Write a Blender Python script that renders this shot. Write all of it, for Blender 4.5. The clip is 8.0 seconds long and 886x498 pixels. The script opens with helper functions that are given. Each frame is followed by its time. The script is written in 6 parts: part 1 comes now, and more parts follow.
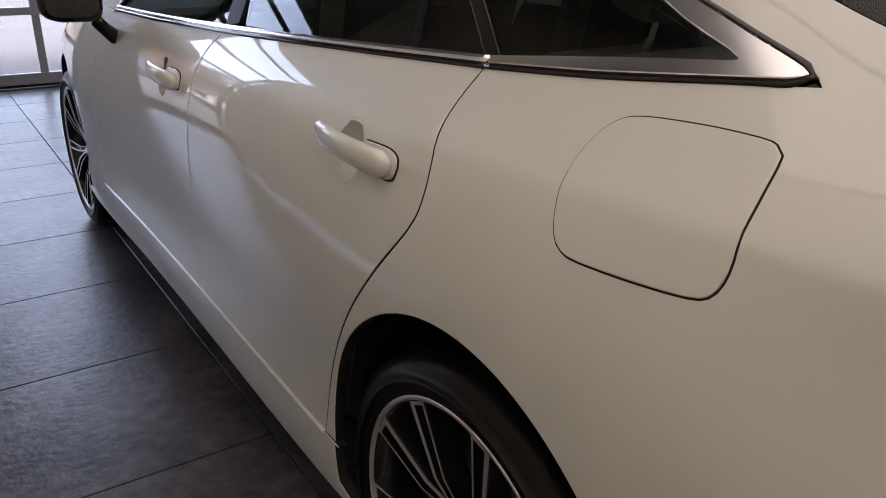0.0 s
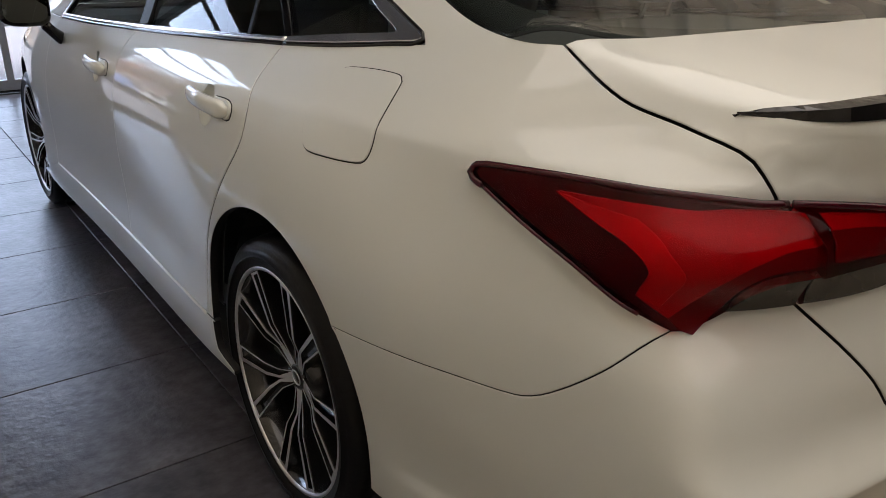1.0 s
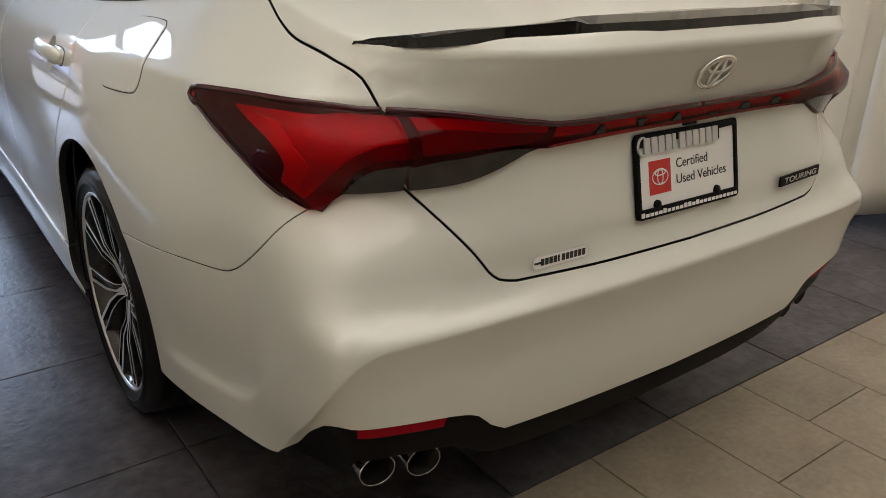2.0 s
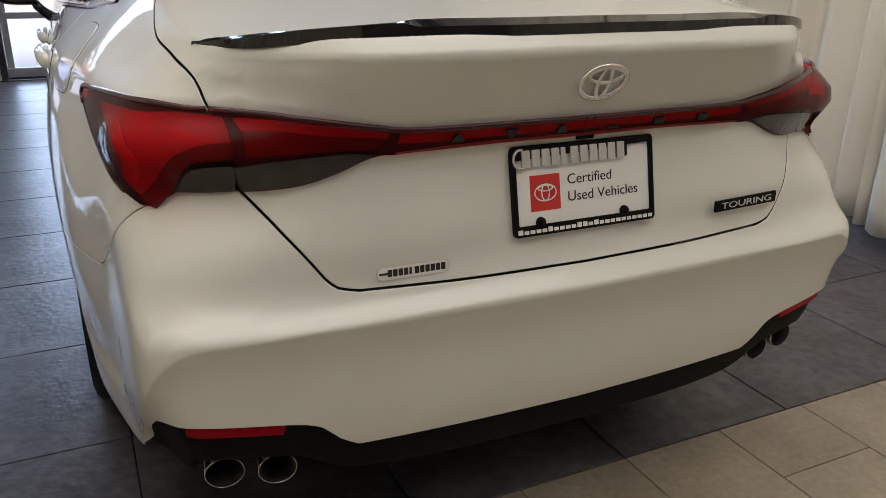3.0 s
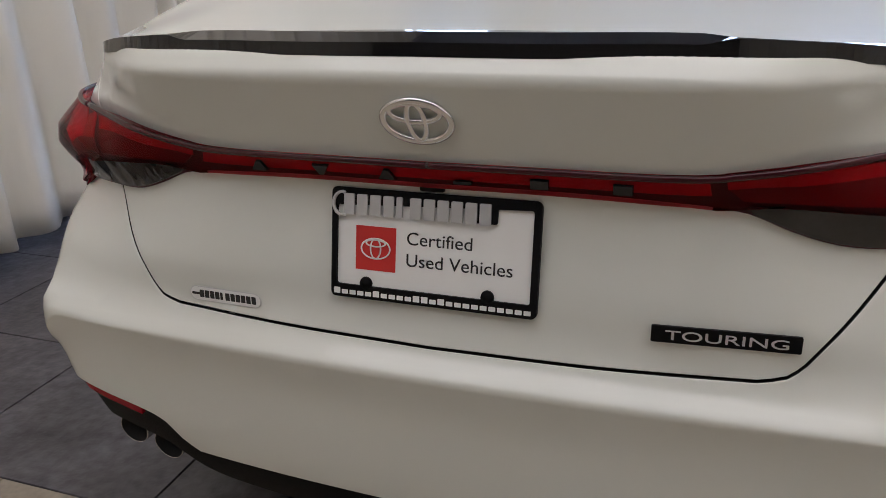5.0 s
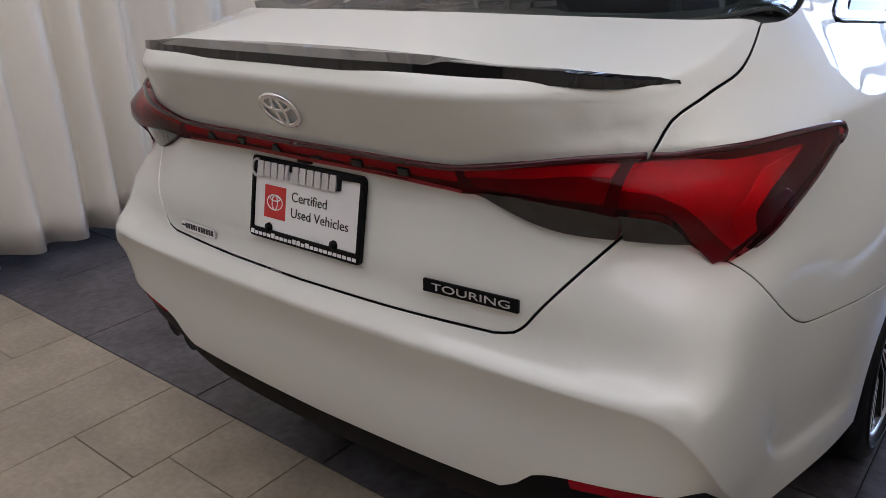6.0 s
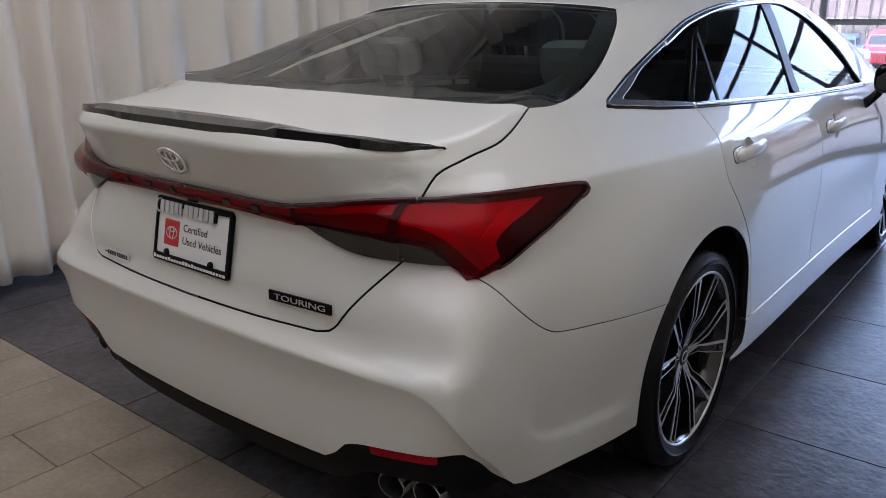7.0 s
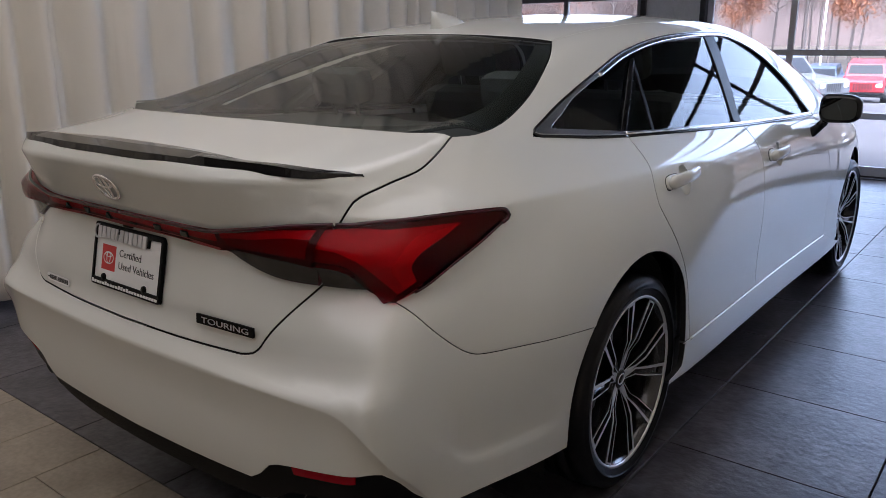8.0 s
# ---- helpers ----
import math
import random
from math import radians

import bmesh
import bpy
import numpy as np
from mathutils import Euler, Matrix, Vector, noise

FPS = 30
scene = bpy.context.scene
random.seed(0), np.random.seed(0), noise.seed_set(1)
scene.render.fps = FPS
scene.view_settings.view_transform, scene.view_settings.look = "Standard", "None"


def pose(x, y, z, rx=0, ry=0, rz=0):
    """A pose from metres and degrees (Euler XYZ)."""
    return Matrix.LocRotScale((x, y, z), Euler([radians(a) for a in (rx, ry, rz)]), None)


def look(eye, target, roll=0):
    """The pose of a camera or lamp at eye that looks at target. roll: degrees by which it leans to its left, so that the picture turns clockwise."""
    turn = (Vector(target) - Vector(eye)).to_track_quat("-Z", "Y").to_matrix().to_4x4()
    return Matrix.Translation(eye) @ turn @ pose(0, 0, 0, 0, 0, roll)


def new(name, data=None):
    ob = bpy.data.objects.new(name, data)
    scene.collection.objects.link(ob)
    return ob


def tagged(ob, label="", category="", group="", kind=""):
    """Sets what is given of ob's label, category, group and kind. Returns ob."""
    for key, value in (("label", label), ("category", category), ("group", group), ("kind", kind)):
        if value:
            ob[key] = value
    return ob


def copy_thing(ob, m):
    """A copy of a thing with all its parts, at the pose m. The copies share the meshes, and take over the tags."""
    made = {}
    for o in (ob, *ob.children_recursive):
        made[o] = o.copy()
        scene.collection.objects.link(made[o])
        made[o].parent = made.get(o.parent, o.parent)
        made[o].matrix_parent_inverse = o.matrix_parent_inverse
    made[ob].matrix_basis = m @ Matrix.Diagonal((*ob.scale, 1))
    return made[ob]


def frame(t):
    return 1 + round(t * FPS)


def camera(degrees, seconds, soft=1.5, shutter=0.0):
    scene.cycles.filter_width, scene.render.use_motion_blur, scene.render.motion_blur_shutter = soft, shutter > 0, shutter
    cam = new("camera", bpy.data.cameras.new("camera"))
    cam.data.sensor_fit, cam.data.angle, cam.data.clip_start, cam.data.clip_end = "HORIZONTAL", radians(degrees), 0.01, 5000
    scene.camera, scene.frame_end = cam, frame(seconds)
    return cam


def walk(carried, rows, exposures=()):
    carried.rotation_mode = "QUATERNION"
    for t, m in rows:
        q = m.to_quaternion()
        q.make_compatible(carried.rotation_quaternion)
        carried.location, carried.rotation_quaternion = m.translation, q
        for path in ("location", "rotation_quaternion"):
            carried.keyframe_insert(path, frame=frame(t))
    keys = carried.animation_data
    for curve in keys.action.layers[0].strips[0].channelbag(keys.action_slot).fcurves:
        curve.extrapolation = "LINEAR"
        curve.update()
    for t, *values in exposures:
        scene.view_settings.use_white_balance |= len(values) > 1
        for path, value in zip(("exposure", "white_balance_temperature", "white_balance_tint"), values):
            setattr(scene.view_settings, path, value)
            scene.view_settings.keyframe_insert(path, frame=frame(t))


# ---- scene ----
cam = camera(59.2, 8.0, 0.8)
PATH = [
    (0, (-1.416, -0.744, 1.224), (-0.376, 0.791, 0.473), 0.8),
    (0.5, (-1.498, -1.123, 1.239), (-0.406, 0.392, 0.525), 0.1),
    (1, (-1.481, -1.447, 1.252), (-0.391, 0.064, 0.526), 0.3),
    (1.5, (-1.331, -1.766, 1.231), (-0.245, -0.263, 0.483), 0.9),
    (2, (-1.277, -1.999, 1.227), (-0.178, -0.505, 0.477), 1.4),
    (2.2, (-1.247, -2.08, 1.23), (-0.147, -0.586, 0.483), 2.3),
    (3.3, (-0.63, -2.23, 1.178), (-0.084, -0.434, 0.487), -0.6),
    (3.5, (-0.505, -2.184, 1.165), (-0.169, -0.337, 0.473), -1.5),
    (4, (-0.224, -2.122, 1.218), (-0.289, -0.266, 0.474), -3.0),
    (4.5, (0.098, -2.159, 1.24), (-0.34, -0.342, 0.528), -2.3),
    (5, (0.369, -2.033, 1.221), (-0.271, -0.29, 0.476), -2.1),
    (5.2, (0.493, -1.991, 1.245), (-0.203, -0.277, 0.486), -2.3),
    (6.3, (1.324, -2.021, 1.283), (0.056, -0.649, 0.567), -2.3),
    (6.5, (1.446, -2.075, 1.3), (0.186, -0.684, 0.611), -1.7),
    (7, (1.634, -2.118, 1.328), (0.429, -0.631, 0.746), -0.5),
    (7.5, (1.729, -2.101, 1.343), (0.518, -0.595, 0.83), -0.4),
    (8, (1.782, -2.062, 1.337), (0.586, -0.545, 0.82), -0.3),
]
walk(cam, [(t, look(eye, target, roll)) for t, eye, target, roll in PATH], [(0, 1.95, 6250, 22), (1, 2.08, 6080, 16), (2, 2.37, 6000, 13), (3.5, 2.40, 5720, 15), (4.5, 2.44, 5450, 16), (5.2, 2.33, 5400, 18), (6.5, 2.32, 5220, 21), (7, 2.08, 5250, 20), (8, 1.84, 5480, 20)])

# ---------------------------------------------------------------- light
world = bpy.data.worlds.new("overcast_sky")
scene.world = world
world.use_nodes = True
wn = world.node_tree.nodes
sky = wn.new("ShaderNodeTexSky")
sky.sky_type, sky.sun_disc = "NISHITA", False
sky.sun_elevation, sky.sun_rotation = radians(54), radians(131)
sky.air_density, sky.dust_density, sky.ozone_density = 0.6, 4.0, 0.0
wn["Background"].inputs["Strength"].default_value = 0.60
pale = wn.new("ShaderNodeHueSaturation")
pale.inputs["Saturation"].default_value = 0.6
world.node_tree.links.new(sky.outputs[0], pale.inputs["Color"])
world.node_tree.links.new(pale.outputs[0], wn["Background"].inputs[0])
sun = new("sun", bpy.data.lights.new("sun", "SUN"))
sun.data.energy, sun.data.angle, sun.data.color = 0.5, radians(20), (1.0, 0.96, 0.9)
sun.matrix_world = look((16, -14, 30), (0, 0, 0))


class Spline:
    """Natural cubic spline as weights of its knots."""

    def __init__(self, knots):
        self.k = np.array(knots, float)
        n, h = len(knots), np.diff(self.k)
        a, b = np.eye(n), np.zeros((n, n))
        for i in range(1, n - 1):
            a[i, i - 1], a[i, i], a[i, i + 1] = h[i - 1], 2 * (h[i - 1] + h[i]), h[i]
            b[i, i - 1], b[i, i], b[i, i + 1] = 6 / h[i - 1], -6 / h[i - 1] - 6 / h[i], 6 / h[i]
        self.m = np.linalg.solve(a, b)

    def weights(self, t):
        t = np.clip(np.asarray(t, float), self.k[0], self.k[-1])
        i = np.clip(np.searchsorted(self.k, t) - 1, 0, len(self.k) - 2)
        h = self.k[i + 1] - self.k[i]
        p, q = (self.k[i + 1] - t) / h, (t - self.k[i]) / h
        w = np.zeros((len(t), len(self.k)))
        r = np.arange(len(t))
        w[r, i] += p
        w[r, i + 1] += q
        return w + ((p**3 - p) * h * h / 6)[:, None] * self.m[i] + ((q**3 - q) * h * h / 6)[:, None] * self.m[i + 1]


# half width of the car by station (y) and height (z)
SIDE_Y = Spline([-1.15, -0.85, -0.55, -0.3, 0.1, 0.8, 1.8, 2.9, 3.85])
SIDE_Z = Spline([0.15, 0.3, 0.46, 0.62, 0.78, 0.9, 0.98, 1.05, 1.14, 1.28, 1.45])
SIDE_W = np.array([
    [0.72, 0.745, 0.76, 0.768, 0.75, 0.72, 0.70, 0.667, 0.64, 0.61, 0.58],
    [0.79, 0.803, 0.808, 0.803, 0.797, 0.79, 0.764, 0.724, 0.678, 0.63, 0.56],
    [0.845, 0.86, 0.868, 0.872, 0.855, 0.825, 0.80, 0.755, 0.686, 0.615, 0.53],
    [0.865, 0.885, 0.897, 0.905, 0.893, 0.862, 0.822, 0.772, 0.703, 0.62, 0.53],
    [0.885, 0.908, 0.912, 0.92, 0.912, 0.885, 0.845, 0.785, 0.727, 0.64, 0.54],
    [0.89, 0.912, 0.910, 0.918, 0.916, 0.895, 0.86, 0.81, 0.755, 0.67, 0.57],
    [0.89, 0.912, 0.908, 0.915, 0.913, 0.893, 0.86, 0.81, 0.755, 0.67, 0.57],
    [0.88, 0.90, 0.90, 0.905, 0.893, 0.86, 0.83, 0.80, 0.76, 0.68, 0.58],
    [0.72, 0.74, 0.76, 0.76, 0.74, 0.70, 0.66, 0.63, 0.60, 0.55, 0.50],
])
# profile of the tail at the centre line, and how far it falls back to the sides
TAIL_Z = Spline([0.15, 0.25, 0.36, 0.45, 0.55, 0.617, 0.625, 0.633, 0.66, 0.73, 0.82, 0.9, 0.95, 1.0, 1.043, 1.057, 1.069, 1.087, 1.12, 1.2, 1.45])
TAIL_C = np.array([-1.02, -1.09, -1.132, -1.142, -1.142, -1.1422, -1.1405, -1.1352, -1.112, -1.1, -1.081, -1.072, -1.082, -1.107, -1.130, -1.136, -1.132, -1.123, -1.113, -1.09, -1.05])
TAIL_X = Spline([0.0, 0.2, 0.4, 0.5, 0.6, 0.7, 0.8, 0.95])
TAIL_P = np.array([0.0, 0.001, 0.009, 0.034, 0.085, 0.137, 0.195, 0.31])
LOW_P = np.array([0.0, 0.003, 0.012, 0.021, 0.036, 0.060, 0.100, 0.24])
RIDGE_A = Spline([0.0, 15.0, 28.0, 34.0, 37.2, 40.4, 42.8, 45.6, 47.5, 50.5, 58.0])
RIDGE_Z = np.array([0.632, 0.632, 0.627, 0.621, 0.618, 0.602, 0.55, 0.464, 0.415, 0.33, 0.12])
CREASE_Y = Spline([-1.0, -0.6, -0.3, 0.1, 0.5])
CREASE_Z = np.array([0.968, 0.972, 0.966, 0.965, 0.95])
LEDGE_Y = Spline([-0.95, -0.9, -0.845, -0.78, -0.71, -0.6, -0.5, -0.4])
LEDGE_Z = np.array([0.62, 0.548, 0.478, 0.418, 0.393, 0.383, 0.376, 0.37])
# height of the upper surface at the centre line
TOP_Y = Spline([-1.2, -1.05, -0.9, -0.75, -0.66, -0.45, 0.0, 0.45, 0.9, 1.4, 1.85, 2.3, 2.75, 3.0, 3.4, 3.7, 3.9])
TOP_C = np.array([1.085, 1.103, 1.12, 1.14, 1.155, 1.217, 1.347, 1.418, 1.445, 1.445, 1.395, 1.22, 1.01, 0.965, 0.91, 0.83, 0.70])


def smooth_max(a, b, k):
    return 0.5 * (a + b + np.sqrt((a - b) ** 2 + k * k))


def shell(p):
    """The body's sides and tail, and its upper surface; p: rows of x, y, z."""
    x, y, z = np.abs(p[:, 0]), p[:, 1], p[:, 2]
    side = x - np.einsum("ni,ij,nj->n", SIDE_Y.weights(y), SIDE_W, SIDE_Z.weights(z))
    low = 1 / (1 + np.exp((z - 0.742) / 0.05))
    fall = TAIL_X.weights(x)
    tail = TAIL_Z.weights(z) @ TAIL_C + (1 - low) * (fall @ TAIL_P) + low * (fall @ LOW_P) - y
    # shoulder crease along the rear flank
    e = z - CREASE_Y.weights(y) @ CREASE_Z
    fade = 1 / ((1 + np.exp((y - 0.25) / 0.12)) * (1 + np.exp(-(y + 0.85) / 0.05)))
    side = side + 0.45 * fade * 0.5 * (np.sqrt(e * e + 0.006**2) - np.sqrt(e * e + 0.06**2))
    # pressed ledge low on the bumper's flank
    e = z - LEDGE_Y.weights(y) @ LEDGE_Z
    side = side + 0.010 / ((1 + np.exp(-e / 0.007)) * (1 + np.exp((e - 0.10) / 0.03)) * (1 + np.exp((y + 0.47) / 0.02)) * (1 + np.exp(-(y + 0.825) / 0.014)))
    # number plate recess and the ridge that runs round the lower bumper
    tail = tail + 0.012 / ((1 + np.exp((x - 0.31) / 0.022)) * (1 + np.exp((np.abs(z - 0.80) - 0.10) / 0.012)))
    d = RIDGE_A.weights(np.degrees(np.arctan2(x, -y - 0.2))) @ RIDGE_Z - z
    d = 0.5 * (d + np.sqrt(d * d + 0.002**2))
    ridge = np.where(y < -0.5, 0.028 * (1 - np.exp(-d / 0.05)), 0.0)
    top = (z - TOP_Y.weights(y) @ TOP_C + 0.06 * x * x + 0.65 * np.maximum(x - 0.45, 0) ** 2 / (1 + np.exp((y + 0.78) / 0.08))) * 0.8
    nose = y - 3.86 + 0.35 * x**3 + 0.5 * (z - 0.55) ** 2
    # fuller corner of the bumper
    turn = np.degrees(np.arctan2(x, -y - 0.2))
    corner = 0.027 * np.exp(-(((turn - 44.5) / 10.0) ** 2)) / ((1 + np.exp((0.40 - z) / 0.035)) * (1 + np.exp((z - 0.79) / 0.02)))
    # drawn-in corner of the boot deck above it
    corner = corner - 0.028 / ((1 + np.exp((31.0 - turn) / 2.5)) * (1 + np.exp((turn - 60.0) / 4.0)) * (1 + np.exp((0.99 - z) / 0.011)))
    corner = corner - 0.007 / ((1 + np.exp((29.0 - turn) / 2.5)) * (1 + np.exp((turn - 56.0) / 4.0)) * (1 + np.exp((0.995 - z) / 0.008)) * (1 + np.exp((z - 1.047) / 0.006)))
    corner = corner - 0.022 / ((1 + np.exp((27.0 - turn) / 2.5)) * (1 + np.exp((turn - 48.0) / 5.0)) * (1 + np.exp((1.041 - z) / 0.007)))
    corner = np.where(y < -0.2, corner, 0.0)
    return smooth_max(smooth_max(side, tail, 0.07 - 0.042 * low) + ridge - corner, nose, 0.15), top


def outside(p):
    """Zero on the skin of the car, above zero outside."""
    f, top = shell(p)
    return smooth_max(f, top, 0.005 + 0.08 / (1 + np.exp(-(p[:, 1] + 0.45) * 14)))


def lamp_swell(p):
    """How far the tail lamps stand proud of the skin."""
    x, y, z = np.abs(p[:, 0]), p[:, 1], p[:, 2]
    turn = np.degrees(np.arctan2(x, -y - 0.2))
    grow = 0.038 / ((1 + np.exp(-(x - 0.50) / 0.04)) * (1 + np.exp((y + 0.865) / 0.03)))
    hook = np.where(y < -0.2, 0.030 * np.exp(-(((turn - 42.0) / 7.0) ** 2)), 0.0)
    e = z - 0.914
    return (grow + hook) * np.exp(-((e / np.where(e > 0, 0.043, 0.060)) ** 2))


def lamp_skin(p):
    """The same skin with the swollen covers of the tail lamps."""
    return outside(p) - lamp_swell(p)


def lamp_core(p):
    """The reflectors a little behind the lamp covers."""
    return outside(p) - 0.8 * lamp_swell(p)


def cast(origin, way, near, far, skin=outside):
    """Where rays leave the car's skin, by halving."""
    lo, hi = np.full(len(way), near), np.full(len(way), far)
    for _ in range(34):
        mid = (lo + hi) / 2
        out = skin(origin + way * mid[:, None]) > 0
        hi, lo = np.where(out, mid, hi), np.where(out, lo, mid)
    return origin + way * hi[:, None]


def normals(p, skin=outside):
    g = np.zeros_like(p)
    for i in range(3):
        d = np.zeros(3)
        d[i] = 1e-3
        g[:, i] = skin(p + d) - skin(p - d)
    return g / np.linalg.norm(g, axis=1)[:, None]


def snapped(p, skin=outside):
    """Points drawn onto the skin along its normal."""
    p = np.array(p, float)
    for _ in range(4):
        p = p - normals(p, skin) * skin(p)[:, None] * 0.9
    return p


# ---------------------------------------------------------------- materials
def material(name, colour, rough=0.5, metal=0.0, coat=0.0, grain=0.0, grain_size=40.0, stain=0.0, stain_size=3.0, bump=0.0, bump_size=0, random_tint=0.0, spec=0.5, transmission=0.0, coat_rough=0.03):
    m = bpy.data.materials.new(name)
    m.use_nodes = True
    nt = m.node_tree
    b = nt.nodes["Principled BSDF"]
    b.inputs["Base Color"].default_value = (*colour, 1)
    b.inputs["Roughness"].default_value = rough
    b.inputs["Metallic"].default_value = metal
    b.inputs["Coat Weight"].default_value = coat
    b.inputs["Coat Roughness"].default_value = coat_rough
    b.inputs["Specular IOR Level"].default_value = spec
    b.inputs["Transmission Weight"].default_value = transmission
    if not (grain or stain or bump or random_tint):
        return m
    geo = nt.nodes.new("ShaderNodeNewGeometry")

    def cloud(size, detail=6.0):
        n = nt.nodes.new("ShaderNodeTexNoise")
        n.inputs["Scale"].default_value, n.inputs["Detail"].default_value = size, detail
        nt.links.new(geo.outputs["Position"], n.inputs["Vector"])
        return n.outputs["Fac"]

    value = None
    for amount, source in ((grain, lambda: cloud(grain_size)), (stain, lambda: cloud(stain_size)), (random_tint, lambda: nt.nodes.new("ShaderNodeObjectInfo").outputs["Random"])):
        if not amount:
            continue
        r = nt.nodes.new("ShaderNodeMapRange")
        r.inputs["From Min"].default_value, r.inputs["From Max"].default_value = 0.25, 0.75
        if amount == random_tint:
            r.inputs["From Min"].default_value, r.inputs["From Max"].default_value = 0.0, 1.0
        r.inputs["To Min"].default_value, r.inputs["To Max"].default_value = 1 - amount, 1 + amount
        nt.links.new(source(), r.inputs["Value"])
        if value is None:
            value = r.outputs[0]
        else:
            x = nt.nodes.new("ShaderNodeMath")
            x.operation = "MULTIPLY"
            nt.links.new(value, x.inputs[0])
            nt.links.new(r.outputs[0], x.inputs[1])
            value = x.outputs[0]
    if value is not None:
        mul = nt.nodes.new("ShaderNodeVectorMath")
        mul.operation = "SCALE"
        mul.inputs[0].default_value = colour
        nt.links.new(value, mul.inputs["Scale"])
        nt.links.new(mul.outputs[0], b.inputs["Base Color"])
    if bump:
        bp = nt.nodes.new("ShaderNodeBump")
        bp.inputs["Strength"].default_value, bp.inputs["Distance"].default_value = bump, 0.01
        nt.links.new(cloud(bump_size or grain_size), bp.inputs["Height"])
        nt.links.new(bp.outputs[0], b.inputs["Normal"])
    return m


def see_through(name, tint, ior=1.5):
    """Thin glass: tinted passage, with a mirror gloss by Fresnel."""
    m = bpy.data.materials.new(name)
    m.use_nodes = True
    nt = m.node_tree
    nt.nodes.remove(nt.nodes["Principled BSDF"])
    t, g, f, x = (nt.nodes.new("ShaderNode" + n) for n in ("BsdfTransparent", "BsdfGlossy", "Fresnel", "MixShader"))
    t.inputs["Color"].default_value = (*tint, 1)
    g.inputs["Roughness"].default_value = 0.0
    f.inputs["IOR"].default_value = ior
    nt.links.new(f.outputs[0], x.inputs[0])
    nt.links.new(t.outputs[0], x.inputs[1])
    nt.links.new(g.outputs[0], x.inputs[2])
    nt.links.new(x.outputs[0], nt.nodes["Material Output"].inputs["Surface"])
    return m


def glow(name, colour, strength):
    m = material(name, colour, 0.4)
    b = m.node_tree.nodes["Principled BSDF"]
    b.inputs["Emission Color"].default_value = (*colour, 1)
    b.inputs["Emission Strength"].default_value = strength
    return m


PAINT = material("pearl_white_paint", (0.70, 0.712, 0.66), 0.40, 0.08, coat=1.0, coat_rough=0.02, grain=0.02, grain_size=900)
# black for seals, and for shade painted into the body's panel gaps
SEAL_AND_SHADE = material("dark_seal_and_gap_shade", (0.008, 0.008, 0.008), 0.8)
GLOSS_BLACK = material("gloss_black_paint", (0.006, 0.006, 0.007), 0.05, spec=0.5)
PILLAR = material("satin_black_pillar", (0.008, 0.008, 0.009), 0.3, spec=0.06)
PLASTIC = material("black_grained_plastic", (0.005, 0.005, 0.0055), 0.55, spec=0.1, grain=0.1, grain_size=300, bump=0.15, bump_size=500)
CHROME = material("chrome", (0.86, 0.86, 0.87), 0.14, 1.0)
TRIM = material("satin_chrome", (0.70, 0.695, 0.68), 0.16, 1.0)
SATIN = material("machined_alloy", (0.78, 0.78, 0.79), 0.28, 0.8, grain=0.06, grain_size=200)
RIM_BLACK = material("gloss_black_alloy", (0.012, 0.012, 0.013), 0.2, coat=0.6)
RUBBER = material("tyre_rubber", (0.007, 0.007, 0.008), 0.38, spec=0.2, grain=0.25, grain_size=60, bump=0.1, bump_size=120)
LAMP_DARK = material("dark_lamp_inside", (0.050, 0.0060, 0.012), 0.3, spec=0.2, stain=0.3, stain_size=20)
LAMP_MID = material("deep_red_reflector", (0.13, 0.003, 0.011), 0.25, spec=0.3, grain=0.15, grain_size=120)
LAMP_RED = material("bright_red_reflector", (0.45, 0.005, 0.026), 0.25, spec=0.4, grain=0.16, grain_size=240, stain=0.25, stain_size=13, bump=0.12, bump_size=420)
LAMP_EDGE = material("burgundy_gloss", (0.048, 0.0025, 0.008), 0.08, spec=0.5)
LAMP_GUIDE = material("red_light_guide", (0.62, 0.010, 0.026), 0.2, spec=0.4, grain=0.08, grain_size=300)
COVER = see_through("red_lens_cover", (0.94, 0.20, 0.25), 1.24)
RED_GLASS = material("red_reflector_glass", (0.30, 0.002, 0.010), 0.25, spec=0.12)
LAMP_SMOKE = material("smoked_lens", (0.030, 0.029, 0.028), 0.06, coat=0.3, grain=0.3, grain_size=25)
TINT = see_through("tinted_glass", (0.80, 0.90, 0.84), 1.5)
DOOR_TINT = see_through("tinted_door_glass", (0.80, 0.88, 0.83), 1.5)
CLEAR = see_through("front_glass", (0.80, 0.88, 0.84), 1.42)
PANE = see_through("clear_glass", (0.94, 0.97, 0.96), 1.45)
MIRROR = material("mirror_glass", (0.10, 0.105, 0.10), 0.02, 1.0)
CLOTH = material("black_cabin_trim", (0.065, 0.065, 0.066), 0.55, grain=0.2, grain_size=80)
LINER = material("pale_headliner", (0.42, 0.41, 0.39), 0.9, grain=0.05, grain_size=90)
WHITE = material("white_print", (0.8, 0.8, 0.78), 0.45)
SILVER = material("silver_print", (0.6, 0.6, 0.6), 0.35, 0.4)
INK = material("black_print", (0.015, 0.015, 0.016), 0.4)
RED_PRINT = material("red_print", (0.55, 0.03, 0.025), 0.4)


# ---------------------------------------------------------------- mesh tools
def thing(name, label, category, group="", kind=""):
    return tagged(new(name), label, category, group, kind)


